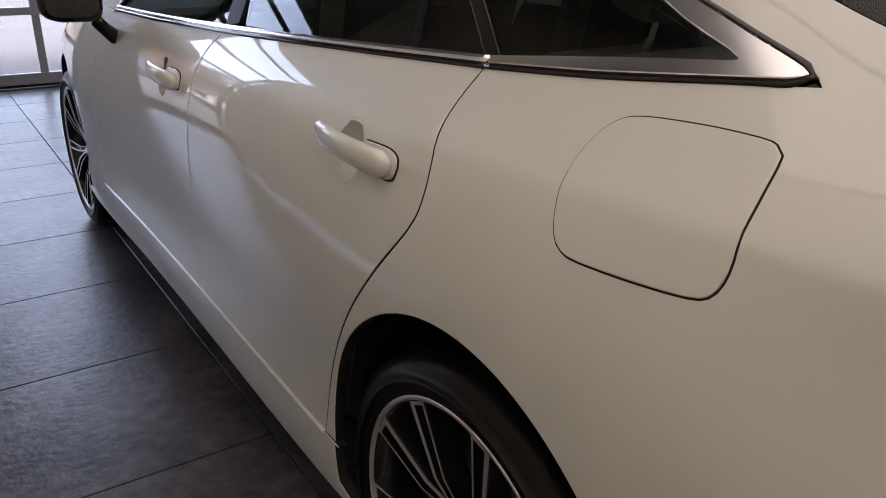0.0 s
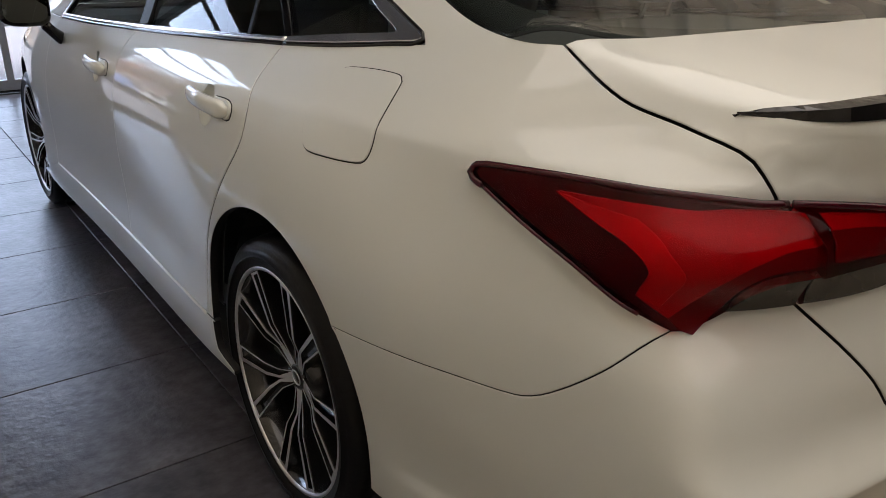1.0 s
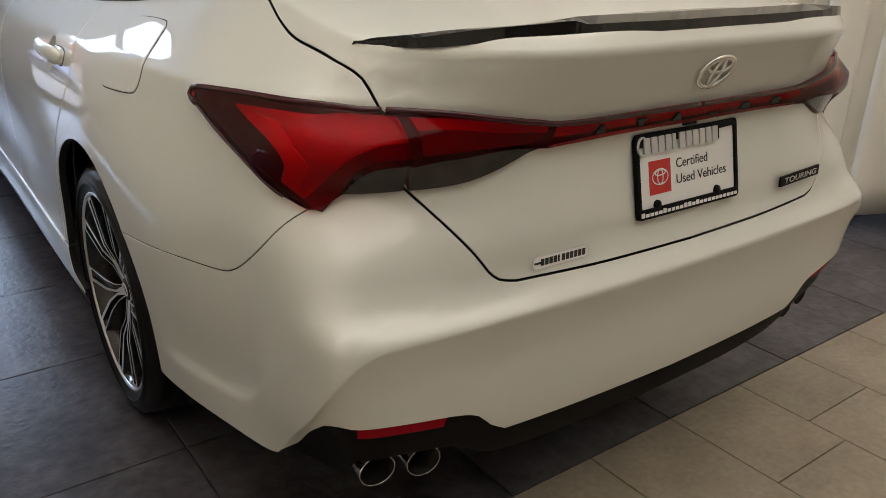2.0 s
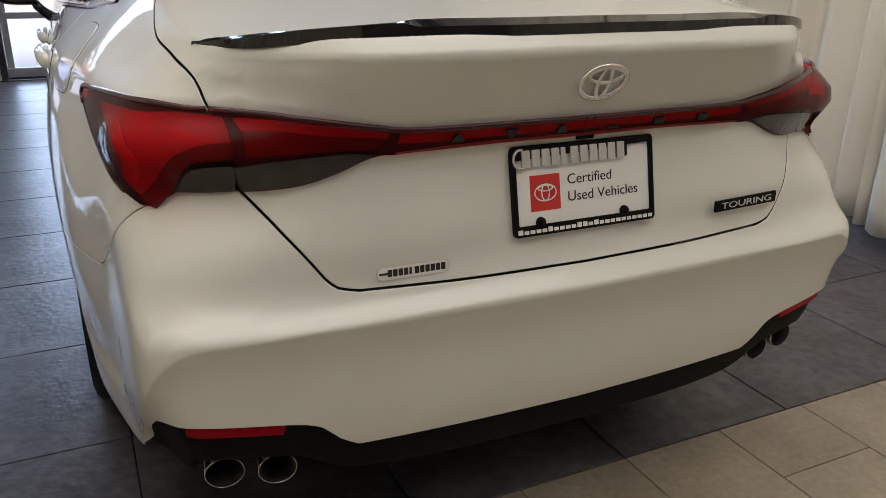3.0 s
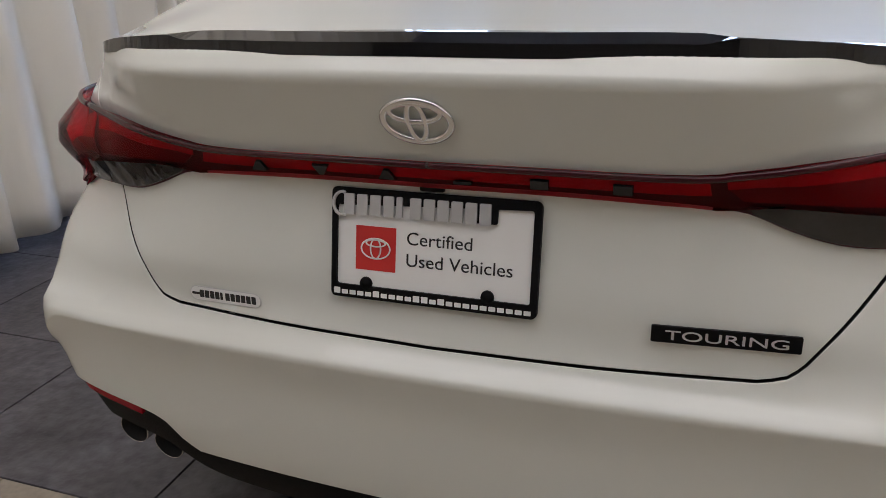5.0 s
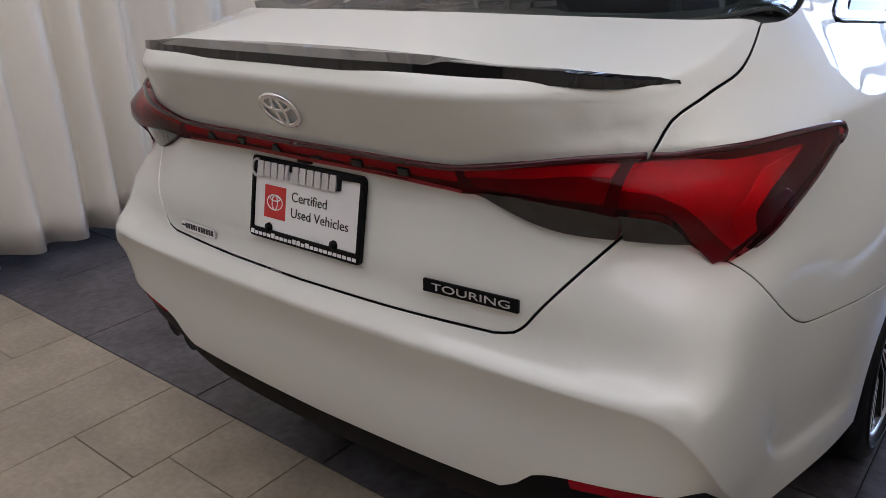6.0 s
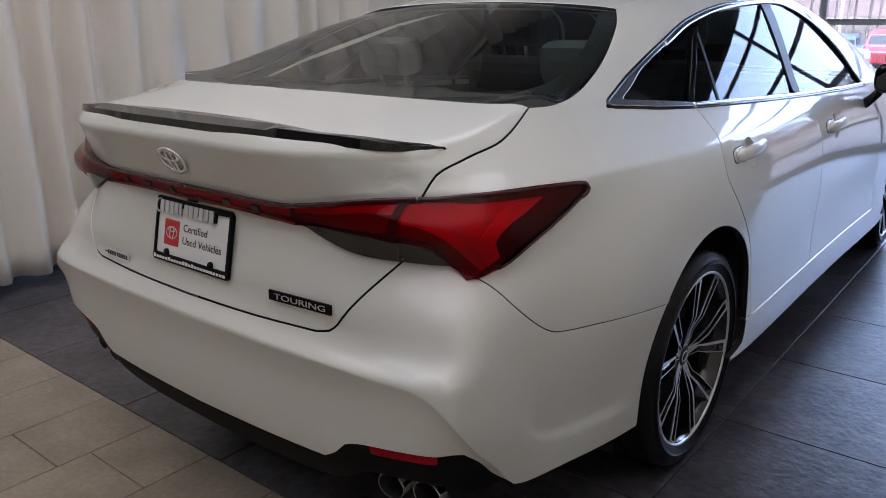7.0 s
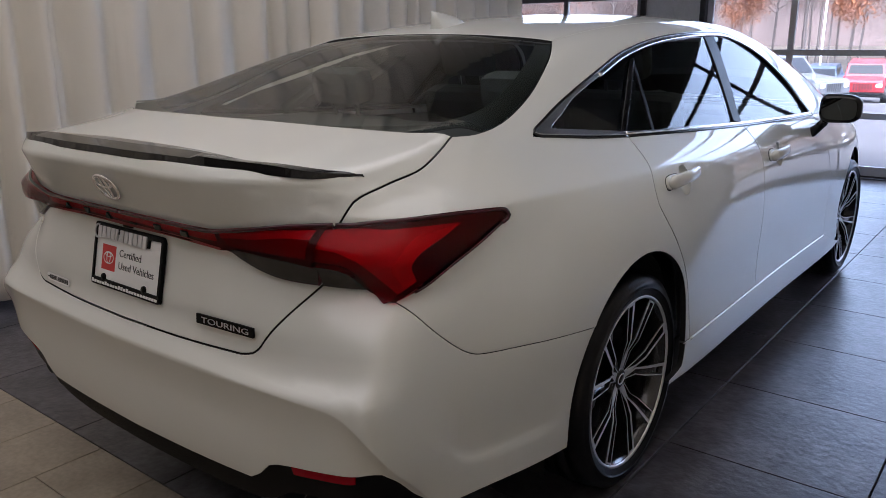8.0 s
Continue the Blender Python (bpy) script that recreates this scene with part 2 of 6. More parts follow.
def part(name, data, mat, parent, label=""):
    """Link a bmesh or mesh as one object under its parent."""
    if isinstance(data, bmesh.types.BMesh):
        me = bpy.data.meshes.new(name)
        data.to_mesh(me)
        data.free()
    else:
        me = data
    me.name = name
    for m in mat if isinstance(mat, (tuple, list)) else (mat,):
        if m is not None and m.name not in me.materials:
            me.materials.append(m)
    ob = new(name, me)
    ob.parent = parent
    return tagged(ob, label)


def box(bm, lo, hi, bevel=0.0, m=None):
    r = bmesh.ops.create_cube(bm, size=1.0)["verts"]
    for v in r:
        v.co = Vector([lo[i] + (v.co[i] + 0.5) * (hi[i] - lo[i]) for i in range(3)])
    if bevel:
        es = list({e for v in r for e in v.link_edges})
        out = bmesh.ops.bevel(bm, geom=es, offset=bevel, segments=2, affect="EDGES", profile=0.6)
        r = list({v for f in out["faces"] for v in f.verts} | {v for v in r if v.is_valid})
    if m is not None:
        bmesh.ops.transform(bm, matrix=m, verts=r)
    return bm


def lathe(profile, n=48, axis="x"):
    """A turned body; profile: (along the axis, radius)."""
    bm = bmesh.new()
    rows = []
    for a, r in profile:
        ring = []
        for i in range(n):
            c, s = r * math.cos(2 * math.pi * i / n), r * math.sin(2 * math.pi * i / n)
            ring.append(bm.verts.new((a, c, s) if axis == "x" else (c, a, s) if axis == "y" else (c, s, a)))
        rows.append(ring)
    for p, q in zip(rows, rows[1:]):
        for i in range(n):
            bm.faces.new((p[i], p[(i + 1) % n], q[(i + 1) % n], q[i]))
    bmesh.ops.recalc_face_normals(bm, faces=bm.faces)
    for f in bm.faces:
        f.smooth = True
    return bm


def sweep(path, ups, section, closed=False):
    """A bar along a path; section: points (across, up) round it."""
    bm = bmesh.new()
    n, rows = len(path), []
    for i, p in enumerate(path):
        a, b = path[(i - 1) % n if closed else max(i - 1, 0)], path[(i + 1) % n if closed else min(i + 1, n - 1)]
        along = (Vector(b) - Vector(a)).normalized()
        up = Vector(ups[i]).normalized()
        across = along.cross(up).normalized()
        rows.append([bm.verts.new(Vector(p) + across * u + up * w) for u, w in section])
    for i in range(n if closed else n - 1):
        p, q = rows[i], rows[(i + 1) % n]
        for j in range(len(section)):
            k = (j + 1) % len(section)
            bm.faces.new((p[j], p[k], q[k], q[j]))
    if not closed:
        bm.faces.new(rows[0])
        bm.faces.new(rows[-1][::-1])
    bmesh.ops.recalc_face_normals(bm, faces=bm.faces)
    for f in bm.faces:
        f.smooth = True
    return bm


def glide(points, step):
    """Points set evenly along a smooth line through those given."""
    p = [Vector(v) for v in points]
    if len(p) == 2:
        n = max(1, round((p[1] - p[0]).length / step))
        return [p[0].lerp(p[1], i / n) for i in range(n + 1)]
    out = []
    q = [2 * p[0] - p[1]] + p + [2 * p[-1] - p[-2]]
    for i in range(1, len(q) - 2):
        a, b, c, d = q[i - 1:i + 3]
        n = max(1, round((c - b).length / step))
        for k in range(n):
            t = k / n
            out.append(0.5 * (2 * b + (c - a) * t + (2 * a - 5 * b + 4 * c - d) * t * t + (3 * b - a - 3 * c + d) * t**3))
    return out + [p[-1]]


def loop_of(segments, step=0.018):
    out = []
    for s in segments:
        out += glide(s, step)[:-1]
    return out


def both_halves(segments):
    """A symmetric outline from its right half, given from one middle point to the other."""
    mirror = [[(-x, y, z) for x, y, z in s[::-1]] for s in segments[::-1]]
    return segments + mirror


def flat(points, proj):
    p = np.array([tuple(v) for v in points], float)
    if proj == "side":
        return p[:, 1:3].copy()
    if proj == "top":
        return p[:, :2].copy()
    d = p - np.array(proj[:3])
    return np.stack([np.arctan2(d[:, 0], d[:, 1] if len(proj) > 3 else -d[:, 1]), np.arctan2(d[:, 2], np.hypot(d[:, 0], d[:, 1]))], 1)


def lifted(uv, proj, skin=outside):
    n = len(uv)
    if proj == "side":
        return cast(np.stack([np.zeros(n), uv[:, 0], uv[:, 1]], 1), np.tile([1.0, 0, 0], (n, 1)), 0.0, 1.3, skin)
    if proj == "top":
        return cast(np.stack([uv[:, 0], uv[:, 1], np.full(n, 0.6)], 1), np.tile([0.0, 0, 1.0], (n, 1)), 0.0, 1.2, skin)
    a, e = uv[:, 0], uv[:, 1]
    way = np.stack([np.sin(a) * np.cos(e), (1 if len(proj) > 3 else -1) * np.cos(a) * np.cos(e), np.sin(e)], 1)
    return cast(np.tile(np.array(proj[:3], float), (n, 1)), way, 0.02, 4.0, skin)


def inside(poly, pts):
    x, y = pts[:, 0], pts[:, 1]
    hit = np.zeros(len(pts), bool)
    for (x0, y0), (x1, y1) in zip(poly, np.roll(poly, -1, 0)):
        if y0 != y1:
            hit ^= ((y0 > y) != (y1 > y)) & (x < (x1 - x0) * (y - y0) / (y1 - y0) + x0)
    return hit


def panel(name, segments, proj, mat, parent, h=0.04, gap=0.002, lift=0.0, depth=0.02, flip=False, label="", rim=None, step=0.018, skin=outside, lines=(), hole=None):
    """A skin panel cut from the car's surface along its outline, with turned-in edges."""
    edge = np.array([tuple(v) for v in loop_of(segments, step)])
    edge = lifted(flat(snapped(edge, skin), proj), proj, skin)
    area = flat(edge, proj)
    if gap:
        along = np.roll(edge, -1, 0) - np.roll(edge, 1, 0)
        inward = np.cross(normals(edge, skin), along)
        inward /= np.linalg.norm(inward, axis=1)[:, None] + 1e-12
        probe = flat(edge + inward * 1e-3, proj)
        sign = 1 if inside(area, probe).mean() > 0.5 else -1
        edge = lifted(flat(edge + sign * inward * gap, proj), proj, skin)
        area = flat(edge, proj)
    lo, hi, extra = area.min(0), area.max(0), []
    g = np.stack(np.meshgrid(np.arange(lo[0] + h / 2, hi[0], h), np.arange(lo[1] + h / 2, hi[1], h), indexing="ij"), -1).reshape(-1, 2)
    g = g[inside(area, g)]
    if len(g):
        far = np.min(np.linalg.norm(g[:, None, :] - area[None], axis=2), axis=1) > 0.45 * h
        g = g[far]
    for ln in lines:
        ln = flat(snapped(ln, skin), proj)
        ln = ln[inside(area, ln)]
        if len(ln):
            ln = ln[np.min(np.linalg.norm(ln[:, None, :] - area[None], axis=2), axis=1) > 0.004]
            g = g[np.min(np.linalg.norm(g[:, None, :] - ln[None], axis=2), axis=1) > 0.012] if len(g) else g
            extra.append(ln)
    if extra:
        g = np.concatenate([g] + extra)
    uv = np.concatenate([area, g]) if len(g) else area
    n = len(area)
    from mathutils.geometry import delaunay_2d_cdt
    vs, _, fs, orig, _, _ = delaunay_2d_cdt([Vector(v) for v in uv], [(i, (i + 1) % n) for i in range(n)], [], 1, 1e-6)
    uv = np.array([tuple(v) for v in vs])
    within = inside(area, np.array([uv[list(f)].mean(0) for f in fs]))
    fs = [f for f, ok in zip(fs, within) if ok]
    p = lifted(uv, proj, skin)
    if hole:
        fs = [f for f in fs if not hole(p[list(f)]).all()]
    nn = normals(p, skin)
    keep = {}
    for k, src in enumerate(orig):
        for o in src:
            if o < n:
                keep[o] = k
    ring = [keep[i] for i in range(n) if i in keep]
    top = p + nn * lift
    faces = []
    for f in fs:
        a, b, c = top[f[0]], top[f[1]], top[f[2]]
        faces.append(tuple(f) if np.dot(np.cross(b - a, c - a), nn[f[0]]) > 0 else tuple(f[::-1]))
    verts, norms, slots = list(top), list(nn), [0] * len(faces)
    ro = p[ring]
    t = np.roll(ro, -1, 0) - np.roll(ro, 1, 0)
    out = np.cross(t, nn[ring])
    out /= np.linalg.norm(out, axis=1)[:, None] + 1e-12
    mid = flat(ro + out * 1e-3, proj)
    if inside(area, mid).mean() > 0.5:
        out = -out
    base = len(verts)
    m = len(ring)
    for drop, push, c in ((0.0, 0.0, 1.0), (0.0005, 0.0011, 0.85), (0.002, 0.0018, 0.35), (max(depth, 0.0021), 0.0018, 0.0)):
        verts += list(top[ring] - nn[ring] * drop + out * push)
        norms += list(nn[ring] * c + out * math.sqrt(1 - c * c))
    for lvl in range(3):
        for i in range(m):
            a, b = base + lvl * m + i, base + lvl * m + (i + 1) % m
            q = (a, b, b + m, a + m)
            v0, v1, v2 = (np.array(verts[k]) for k in (q[0], q[1], q[2]))
            faces.append(q if np.dot(np.cross(v1 - v0, v2 - v0), out[i]) > 0 else q[::-1])
            # deep part of the edge goes black in place of the gap's shade
            slots.append(1 if lvl > 1 and rim else 0)
    verts, norms = np.array(verts), np.array(norms)
    if flip:
        verts[:, 0] *= -1
        norms[:, 0] *= -1
        faces = [f[::-1] for f in faces]
    me = bpy.data.meshes.new(name)
    me.from_pydata([tuple(v) for v in verts], [], [tuple(int(k) for k in f) for f in faces])
    for f, s in zip(me.polygons, slots):
        f.use_smooth = True
        f.material_index = s
    me.normals_split_custom_set_from_vertices([tuple(v) for v in norms])
    return part(name, me, (mat, rim) if rim else mat, parent, label)


def words(name, text, size, m, mat, parent, depth=0.0006, width=None, label="", bold=0.0):
    cu = bpy.data.curves.new(name, "FONT")
    cu.body, cu.size, cu.extrude, cu.align_x, cu.align_y = text, size, depth, "LEFT", "BOTTOM_BASELINE"
    cu.offset = bold
    ob = bpy.data.objects.new(name, cu)
    scene.collection.objects.link(ob)
    bpy.context.view_layer.update()
    me = bpy.data.meshes.new_from_object(ob)
    bpy.data.objects.remove(ob)
    if width:
        xs = [v.co.x for v in me.vertices]
        k = width / (max(xs) - min(xs))
        for v in me.vertices:
            v.co.x = (v.co.x - min(xs)) * k
    me.transform(m)
    return part(name, me, mat, parent, label)


# ---------------------------------------------------------------- the showroom
WALL = material("painted_wall", (0.62, 0.59, 0.54), 0.8, stain=0.05, stain_size=1.5, grain=0.03, grain_size=60, bump=0.05, bump_size=150)
BACK_WALL = material("brown_wall", (0.26, 0.235, 0.205), 0.8, stain=0.05, stain_size=1.5, grain=0.03, grain_size=60)
HEADER = material("grey_brown_wall", (0.22, 0.205, 0.19), 0.8, stain=0.05, stain_size=1.5, grain=0.03, grain_size=60)
CEIL = material("grey_ceiling", (0.35, 0.345, 0.335), 0.85, stain=0.05, stain_size=1.0)
ALU = material("grey_aluminium", (0.42, 0.42, 0.44), 0.4, 0.7, grain=0.08, grain_size=30)
POST_WHITE = material("worn_white_steel", (0.66, 0.66, 0.66), 0.5, stain=0.12, stain_size=5, grain=0.05, grain_size=50)
DARK_STEEL = material("dark_steel", (0.05, 0.05, 0.055), 0.45, 0.6, grain=0.15, grain_size=30)
CURTAIN = material("beige_drape", (0.83, 0.785, 0.69), 0.75, grain=0.05, grain_size=400, stain=0.05, stain_size=2, bump=0.08, bump_size=900)
HALL_X, BACK_Y, FRONT_Y, TOP_Z, DOOR_Z = 7.0, -7.0, 6.5, 4.0, 3.32


def wall(name, lo, hi, mat, label):
    me = part(name, box(bmesh.new(), lo, hi), mat, None, label)
    return tagged(me, label, "wall", kind="structure")


# unseen back wall; its brown is picked to set the bounce on the tail
wall("wall_south", (-HALL_X, BACK_Y - 0.2, 0), (HALL_X, BACK_Y, TOP_Z), BACK_WALL, "unseen brown back wall, toned to set the bounce")
wall("wall_west", (-HALL_X - 0.2, BACK_Y - 0.2, 0), (-HALL_X, FRONT_Y + 0.2, TOP_Z), WALL, "plain beige painted side wall")
wall("wall_east", (HALL_X, BACK_Y - 0.2, 0), (HALL_X + 0.2, FRONT_Y + 0.2, TOP_Z), WALL, "plain beige painted side wall")
tagged(part("ceiling", box(bmesh.new(), (-HALL_X - 0.2, BACK_Y - 0.2, TOP_Z), (HALL_X + 0.2, FRONT_Y + 0.2, TOP_Z + 0.2)), CEIL, None), "grey painted showroom ceiling", "ceiling", kind="structure")
wall("wall_north", (-HALL_X, FRONT_Y, 3.35), (HALL_X, FRONT_Y + 0.2, TOP_Z), HEADER, "grey brown wall strip above the glazed doors")


def glazed_door(name, x0, x1, stiles, rows=5):
    """A sectional garage door with glass in aluminium rails."""
    door = thing(name, "closed glazed sectional garage door in grey aluminium", "garage door", kind="structure")
    y0, y1 = FRONT_Y + 0.03, FRONT_Y + 0.075
    zs = [0.6 * i for i in range(rows + 1)] + [DOOR_Z]
    for i, z in enumerate(zs):
        lo = 0.02 if i == 0 else z - 0.03
        part("rail", box(bmesh.new(), (x0, y0, lo), (x1, y1, z + (0.11 if i == 0 else 0.03)), 0.004), ALU, door)
    for x in (x0 + 0.035, *stiles, x1 - 0.035):
        part("stile", box(bmesh.new(), (x - 0.03, y0 + 0.004, 0.1), (x + 0.03, y1 - 0.004, DOOR_Z), 0.004), ALU, door)
    xs = (x0 + 0.035, *stiles, x1 - 0.035)
    for i, (z0, z1) in enumerate(zip(zs, zs[1:])):
        for a, b in zip(xs, xs[1:]):
            g = part("pane", box(bmesh.new(), (a + 0.03, y0 + 0.018, z0 + (0.11 if i == 0 else 0.03)), (b - 0.03, y0 + 0.024, z1 - 0.03)), PANE, door)
            g.visible_shadow = False
    part("bottom_seal", box(bmesh.new(), (x0, y0, 0.0), (x1, y1, 0.02)), SEAL_AND_SHADE, door)
    return door


glazed_door("door_1", -6.2, -2.12, (-5.15, -4.1, -3.1))
glazed_door("door_2", -1.38, 3.1, (-0.5, 0.62, 1.74))
glazed_door("door_3", 3.7, 6.8, (4.7, 5.7))


def door_post(x0, x1, label):
    post = thing("door_post", label, "post", "posts between the garage doors", "structure")
    part("column", box(bmesh.new(), (x0 + 0.06, FRONT_Y, 0), (x1 - 0.06, FRONT_Y + 0.15, 3.35), 0.006), POST_WHITE, post)
    for x in (x0, x1 - 0.06):
        part("track", box(bmesh.new(), (x, FRONT_Y - 0.03, 0), (x + 0.06, FRONT_Y + 0.10, 3.35), 0.006), DARK_STEEL, post)
    part("joint", box(bmesh.new(), ((x0 + x1) / 2 - 0.012, FRONT_Y - 0.012, 0), ((x0 + x1) / 2 + 0.012, FRONT_Y + 0.0, 3.35)), POST_WHITE, post)
    part("base_plate", box(bmesh.new(), (x0 + 0.07, FRONT_Y - 0.014, 0), (x1 - 0.07, FRONT_Y - 0.002, 0.16), 0.003), POST_WHITE, post)
    return post


post = door_post(-2.12, -1.38, "worn white steel post with number tags between garage doors")
for k, num in ((-1.93, "48"), (-1.72, "47")):
    words("number_tag", num, 0.11, Matrix.Translation((k, FRONT_Y - 0.016, 0.60)) @ pose(0, 0, 0, 90, 0, 0), INK, post)
for x, z in ((-1.98, 0.83), (-1.56, 0.46)):
    bm = box(bmesh.new(), (x - 0.03, FRONT_Y - 0.05, z - 0.05), (x + 0.02, FRONT_Y, z + 0.05), 0.008)
    box(bm, (x - 0.01, FRONT_Y - 0.09, z - 0.015), (x + 0.09, FRONT_Y - 0.05, z + 0.01), 0.005)
    part("latch", bm, DARK_STEEL, post, "dark steel door latch")
door_post(3.1, 3.7, "worn white steel post between garage doors")
wall("wall_corner", (-HALL_X, FRONT_Y, 0), (-6.2, FRONT_Y + 0.2, 3.35), WALL, "short beige wall beside the garage door")
wall("wall_corner_east", (6.8, FRONT_Y, 0), (HALL_X, FRONT_Y + 0.2, 3.35), WALL, "short beige wall beside the garage door")


def drape(x, y0, y1, seed, group, label):
    """A hanging curtain with deep, uneven folds."""
    rng = random.Random(seed)
    bm = bmesh.new()
    n = int((y1 - y0) / 0.018)
    at, cuts = 0.0, [0.0]
    while at < 1:
        at += rng.uniform(0.15, 0.31) / (y1 - y0)
        cuts.append(at)
    depth = [rng.uniform(0.045, 0.10) for _ in cuts]
    lean = [rng.uniform(-0.05, 0.05) for _ in cuts]
    rows = []
    for j in range(31):
        w = j / 30
        z = 0.07 + (TOP_Z - 0.04 - 0.07) * w
        row = []
        for i in range(n + 1):
            t = i / n
            k = max(q for q in range(len(cuts)) if cuts[q] <= t + 1e-9)
            k2 = min(k + 1, len(cuts) - 1)
            f = (t - cuts[k]) / max(cuts[k2] - cuts[k], 1e-6)
            d = depth[k] * (1 - f) + depth[k2] * f
            wave = 0.5 - 0.5 * math.cos(2 * math.pi * f)
            wave = wave ** (0.7 + 0.9 * (depth[k] - 0.055) / 0.065)
            flare = 1.15 - 0.35 * w
            ox = d * (wave - 0.5) * 1.7 * flare + 0.018 * noise.noise((t * 26, w * 3.5, seed)) + 0.01 * noise.noise((t * 70 + w * 14, w * 5, seed + 11)) * (1 - 0.7 * w) + 0.03 * noise.noise((t * 5, w * 1.3, seed + 7))
            oy = lean[k] * (1 - w) * wave + 0.012 * noise.noise((t * 20, w * 4, seed + 3))
            row.append(bm.verts.new((x + ox, y0 + (y1 - y0) * t + oy, z + 0.012 * noise.noise((t * 14, 0, seed)) * (1 - w))))
        rows.append(row)
    for p, q in zip(rows, rows[1:]):
        for i in range(n):
            f = bm.faces.new((p[i], p[i + 1], q[i + 1], q[i]))
            f.smooth = True
    cloth = thing("curtain", label, "curtain", group)
    sheet = part("drape", bm, CURTAIN, cloth)
    s = sheet.modifiers.new("thickness", "SOLIDIFY")
    s.thickness = 0.004
    rod = lathe([(y0 - 0.02, 0.0), (y0 - 0.02, 0.016), (y1 + 0.02, 0.016), (y1 + 0.02, 0.0)], 12, "y")
    bmesh.ops.translate(rod, vec=(x, 0, TOP_Z - 0.016), verts=rod.verts)
    part("rod", rod, ALU, cloth)
    return cloth


for side, base in ((-1, 3), (1, 40)):
    for i, (a, b) in enumerate(((-6.0, -2.80), (-2.95, -0.04), (-0.20, 1.90), (1.76, 4.3))):
        drape((2.34 + 0.07 * (i % 2 == 0)) * side, a, b, base + i, "curtains hanging beside the car", "long beige drape in deep folds hanging to the floor")

# added fill light: glowing panels on the unseen ceiling over the car's tail
FILL_GLOW = glow("fill_glow", (1.0, 0.905, 0.76), 0.325)
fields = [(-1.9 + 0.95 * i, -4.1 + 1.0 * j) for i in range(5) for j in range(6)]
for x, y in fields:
    lamp = thing("ceiling_lamp", "added fill panel on the unseen ceiling, lit", "ceiling lamp", "ceiling lamps of the showroom")
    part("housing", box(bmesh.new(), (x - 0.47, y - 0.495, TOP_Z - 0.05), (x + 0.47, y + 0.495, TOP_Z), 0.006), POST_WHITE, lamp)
    part("diffuser", box(bmesh.new(), (x - 0.455, y - 0.48, TOP_Z - 0.056), (x + 0.455, y + 0.48, TOP_Z - 0.05)), FILL_GLOW, lamp)


# ---------------------------------------------------------------- the car
car = thing("car", "pearl white four-door sedan with black spoiler parked on dark tiles", "car")
ARCH_R, TYRE_R, AXLE_F = 0.362, 0.335, 2.87


def arch(yc, a0, a1, r=ARCH_R, n=14):
    """Points of a wheel arch from angle a0 to a1, degrees from the front."""
    out = []
    for i in range(n + 1):
        a = radians(a0 + (a1 - a0) * i / n)
        q = r + 0.038 * max(math.sin(a), 0) + 0.005 * math.sin(2 * a) * (math.sin(a) > 0)
        out.append((0.9, yc - 0.02 + q * math.cos(a), 0.342 + q * math.sin(a)))
    return out


def back(seg):
    return seg[::-1]


LID_BASE = [(0, -0.752, 1.134), (0.31, -0.731, 1.134), (0.54, -0.686, 1.129), (0.672, -0.617, 1.121)]
LID_SEAM = [(0.672, -0.617, 1.121), (0.688, -0.665, 1.105), (0.699, -0.715, 1.086), (0.702, -0.770, 1.067), (0.692, -0.847, 1.051), (0.676, -0.900, 1.034), (0.662, -0.936, 1.015), (0.654, -0.960, 0.988), (0.644, -0.967, 0.962)]
LID_LAMP = [(0.644, -0.967, 0.962), (0.611, -0.976, 0.84)]
LID_SIDE = [(0.611, -0.976, 0.84), (0.564, -1.025, 0.781), (0.527, -1.063, 0.735), (0.502, -1.076, 0.70)]
LID_TURN = [(0.502, -1.076, 0.70), (0.481, -1.081, 0.682), (0.445, -1.087, 0.674)]
LID_LOW = [(0.445, -1.087, 0.674), (0.24, -1.1, 0.668), (0, -1.104, 0.665)]
LAMP_IN = [(0.611, -0.976, 0.84), (0.651, -0.955, 0.838), (0.691, -0.93, 0.836)]
LAMP_TOE = [(0.691, -0.93, 0.836), (0.715, -0.922, 0.817), (0.728, -0.915, 0.801), (0.742, -0.908, 0.803)]
LAMP_LOW = [(0.742, -0.908, 0.803), (0.762, -0.877, 0.827), (0.785, -0.81, 0.863), (0.797, -0.711, 0.898), (0.80, -0.618, 0.934)]
LAMP_TIP = [(0.80, -0.618, 0.934), (0.801, -0.600, 0.9395), (0.799, -0.592, 0.947), (0.796, -0.598, 0.9555), (0.791, -0.620, 0.961)]
LAMP_TOP = [(0.791, -0.620, 0.961), (0.774, -0.733, 0.966), (0.741, -0.871, 0.969), (0.684, -0.944, 0.966), (0.644, -0.967, 0.962)]
CUT = [(0.742, -0.907, 0.801), (0.787, -0.867, 0.752), (0.812, -0.802, 0.695), (0.825, -0.752, 0.662), (0.836, -0.70, 0.648), (0.862, -0.57, 0.634), (0.9, -0.294, 0.604)]
ARCH_LOW = arch(0, 136.5, 190, n=6)
SKIRT = [(0.868, -0.3765, 0.279), (0.845, -0.64, 0.298), (0.818, -0.805, 0.307), (0.806, -0.865, 0.325)]
FANG = [(0.806, -0.865, 0.325), (0.797, -0.914, 0.363), (0.788, -0.965, 0.43), (0.775, -1.0, 0.463)]
POCKET = [(0.775, -1.0, 0.463), (0.75, -1.042, 0.466), (0.6, -1.077, 0.449), (0.55, -1.085, 0.440)]
STEP = [(0.55, -1.085, 0.440), (0.52, -1.087, 0.428), (0.49, -1.088, 0.398), (0.455, -1.09, 0.376)]
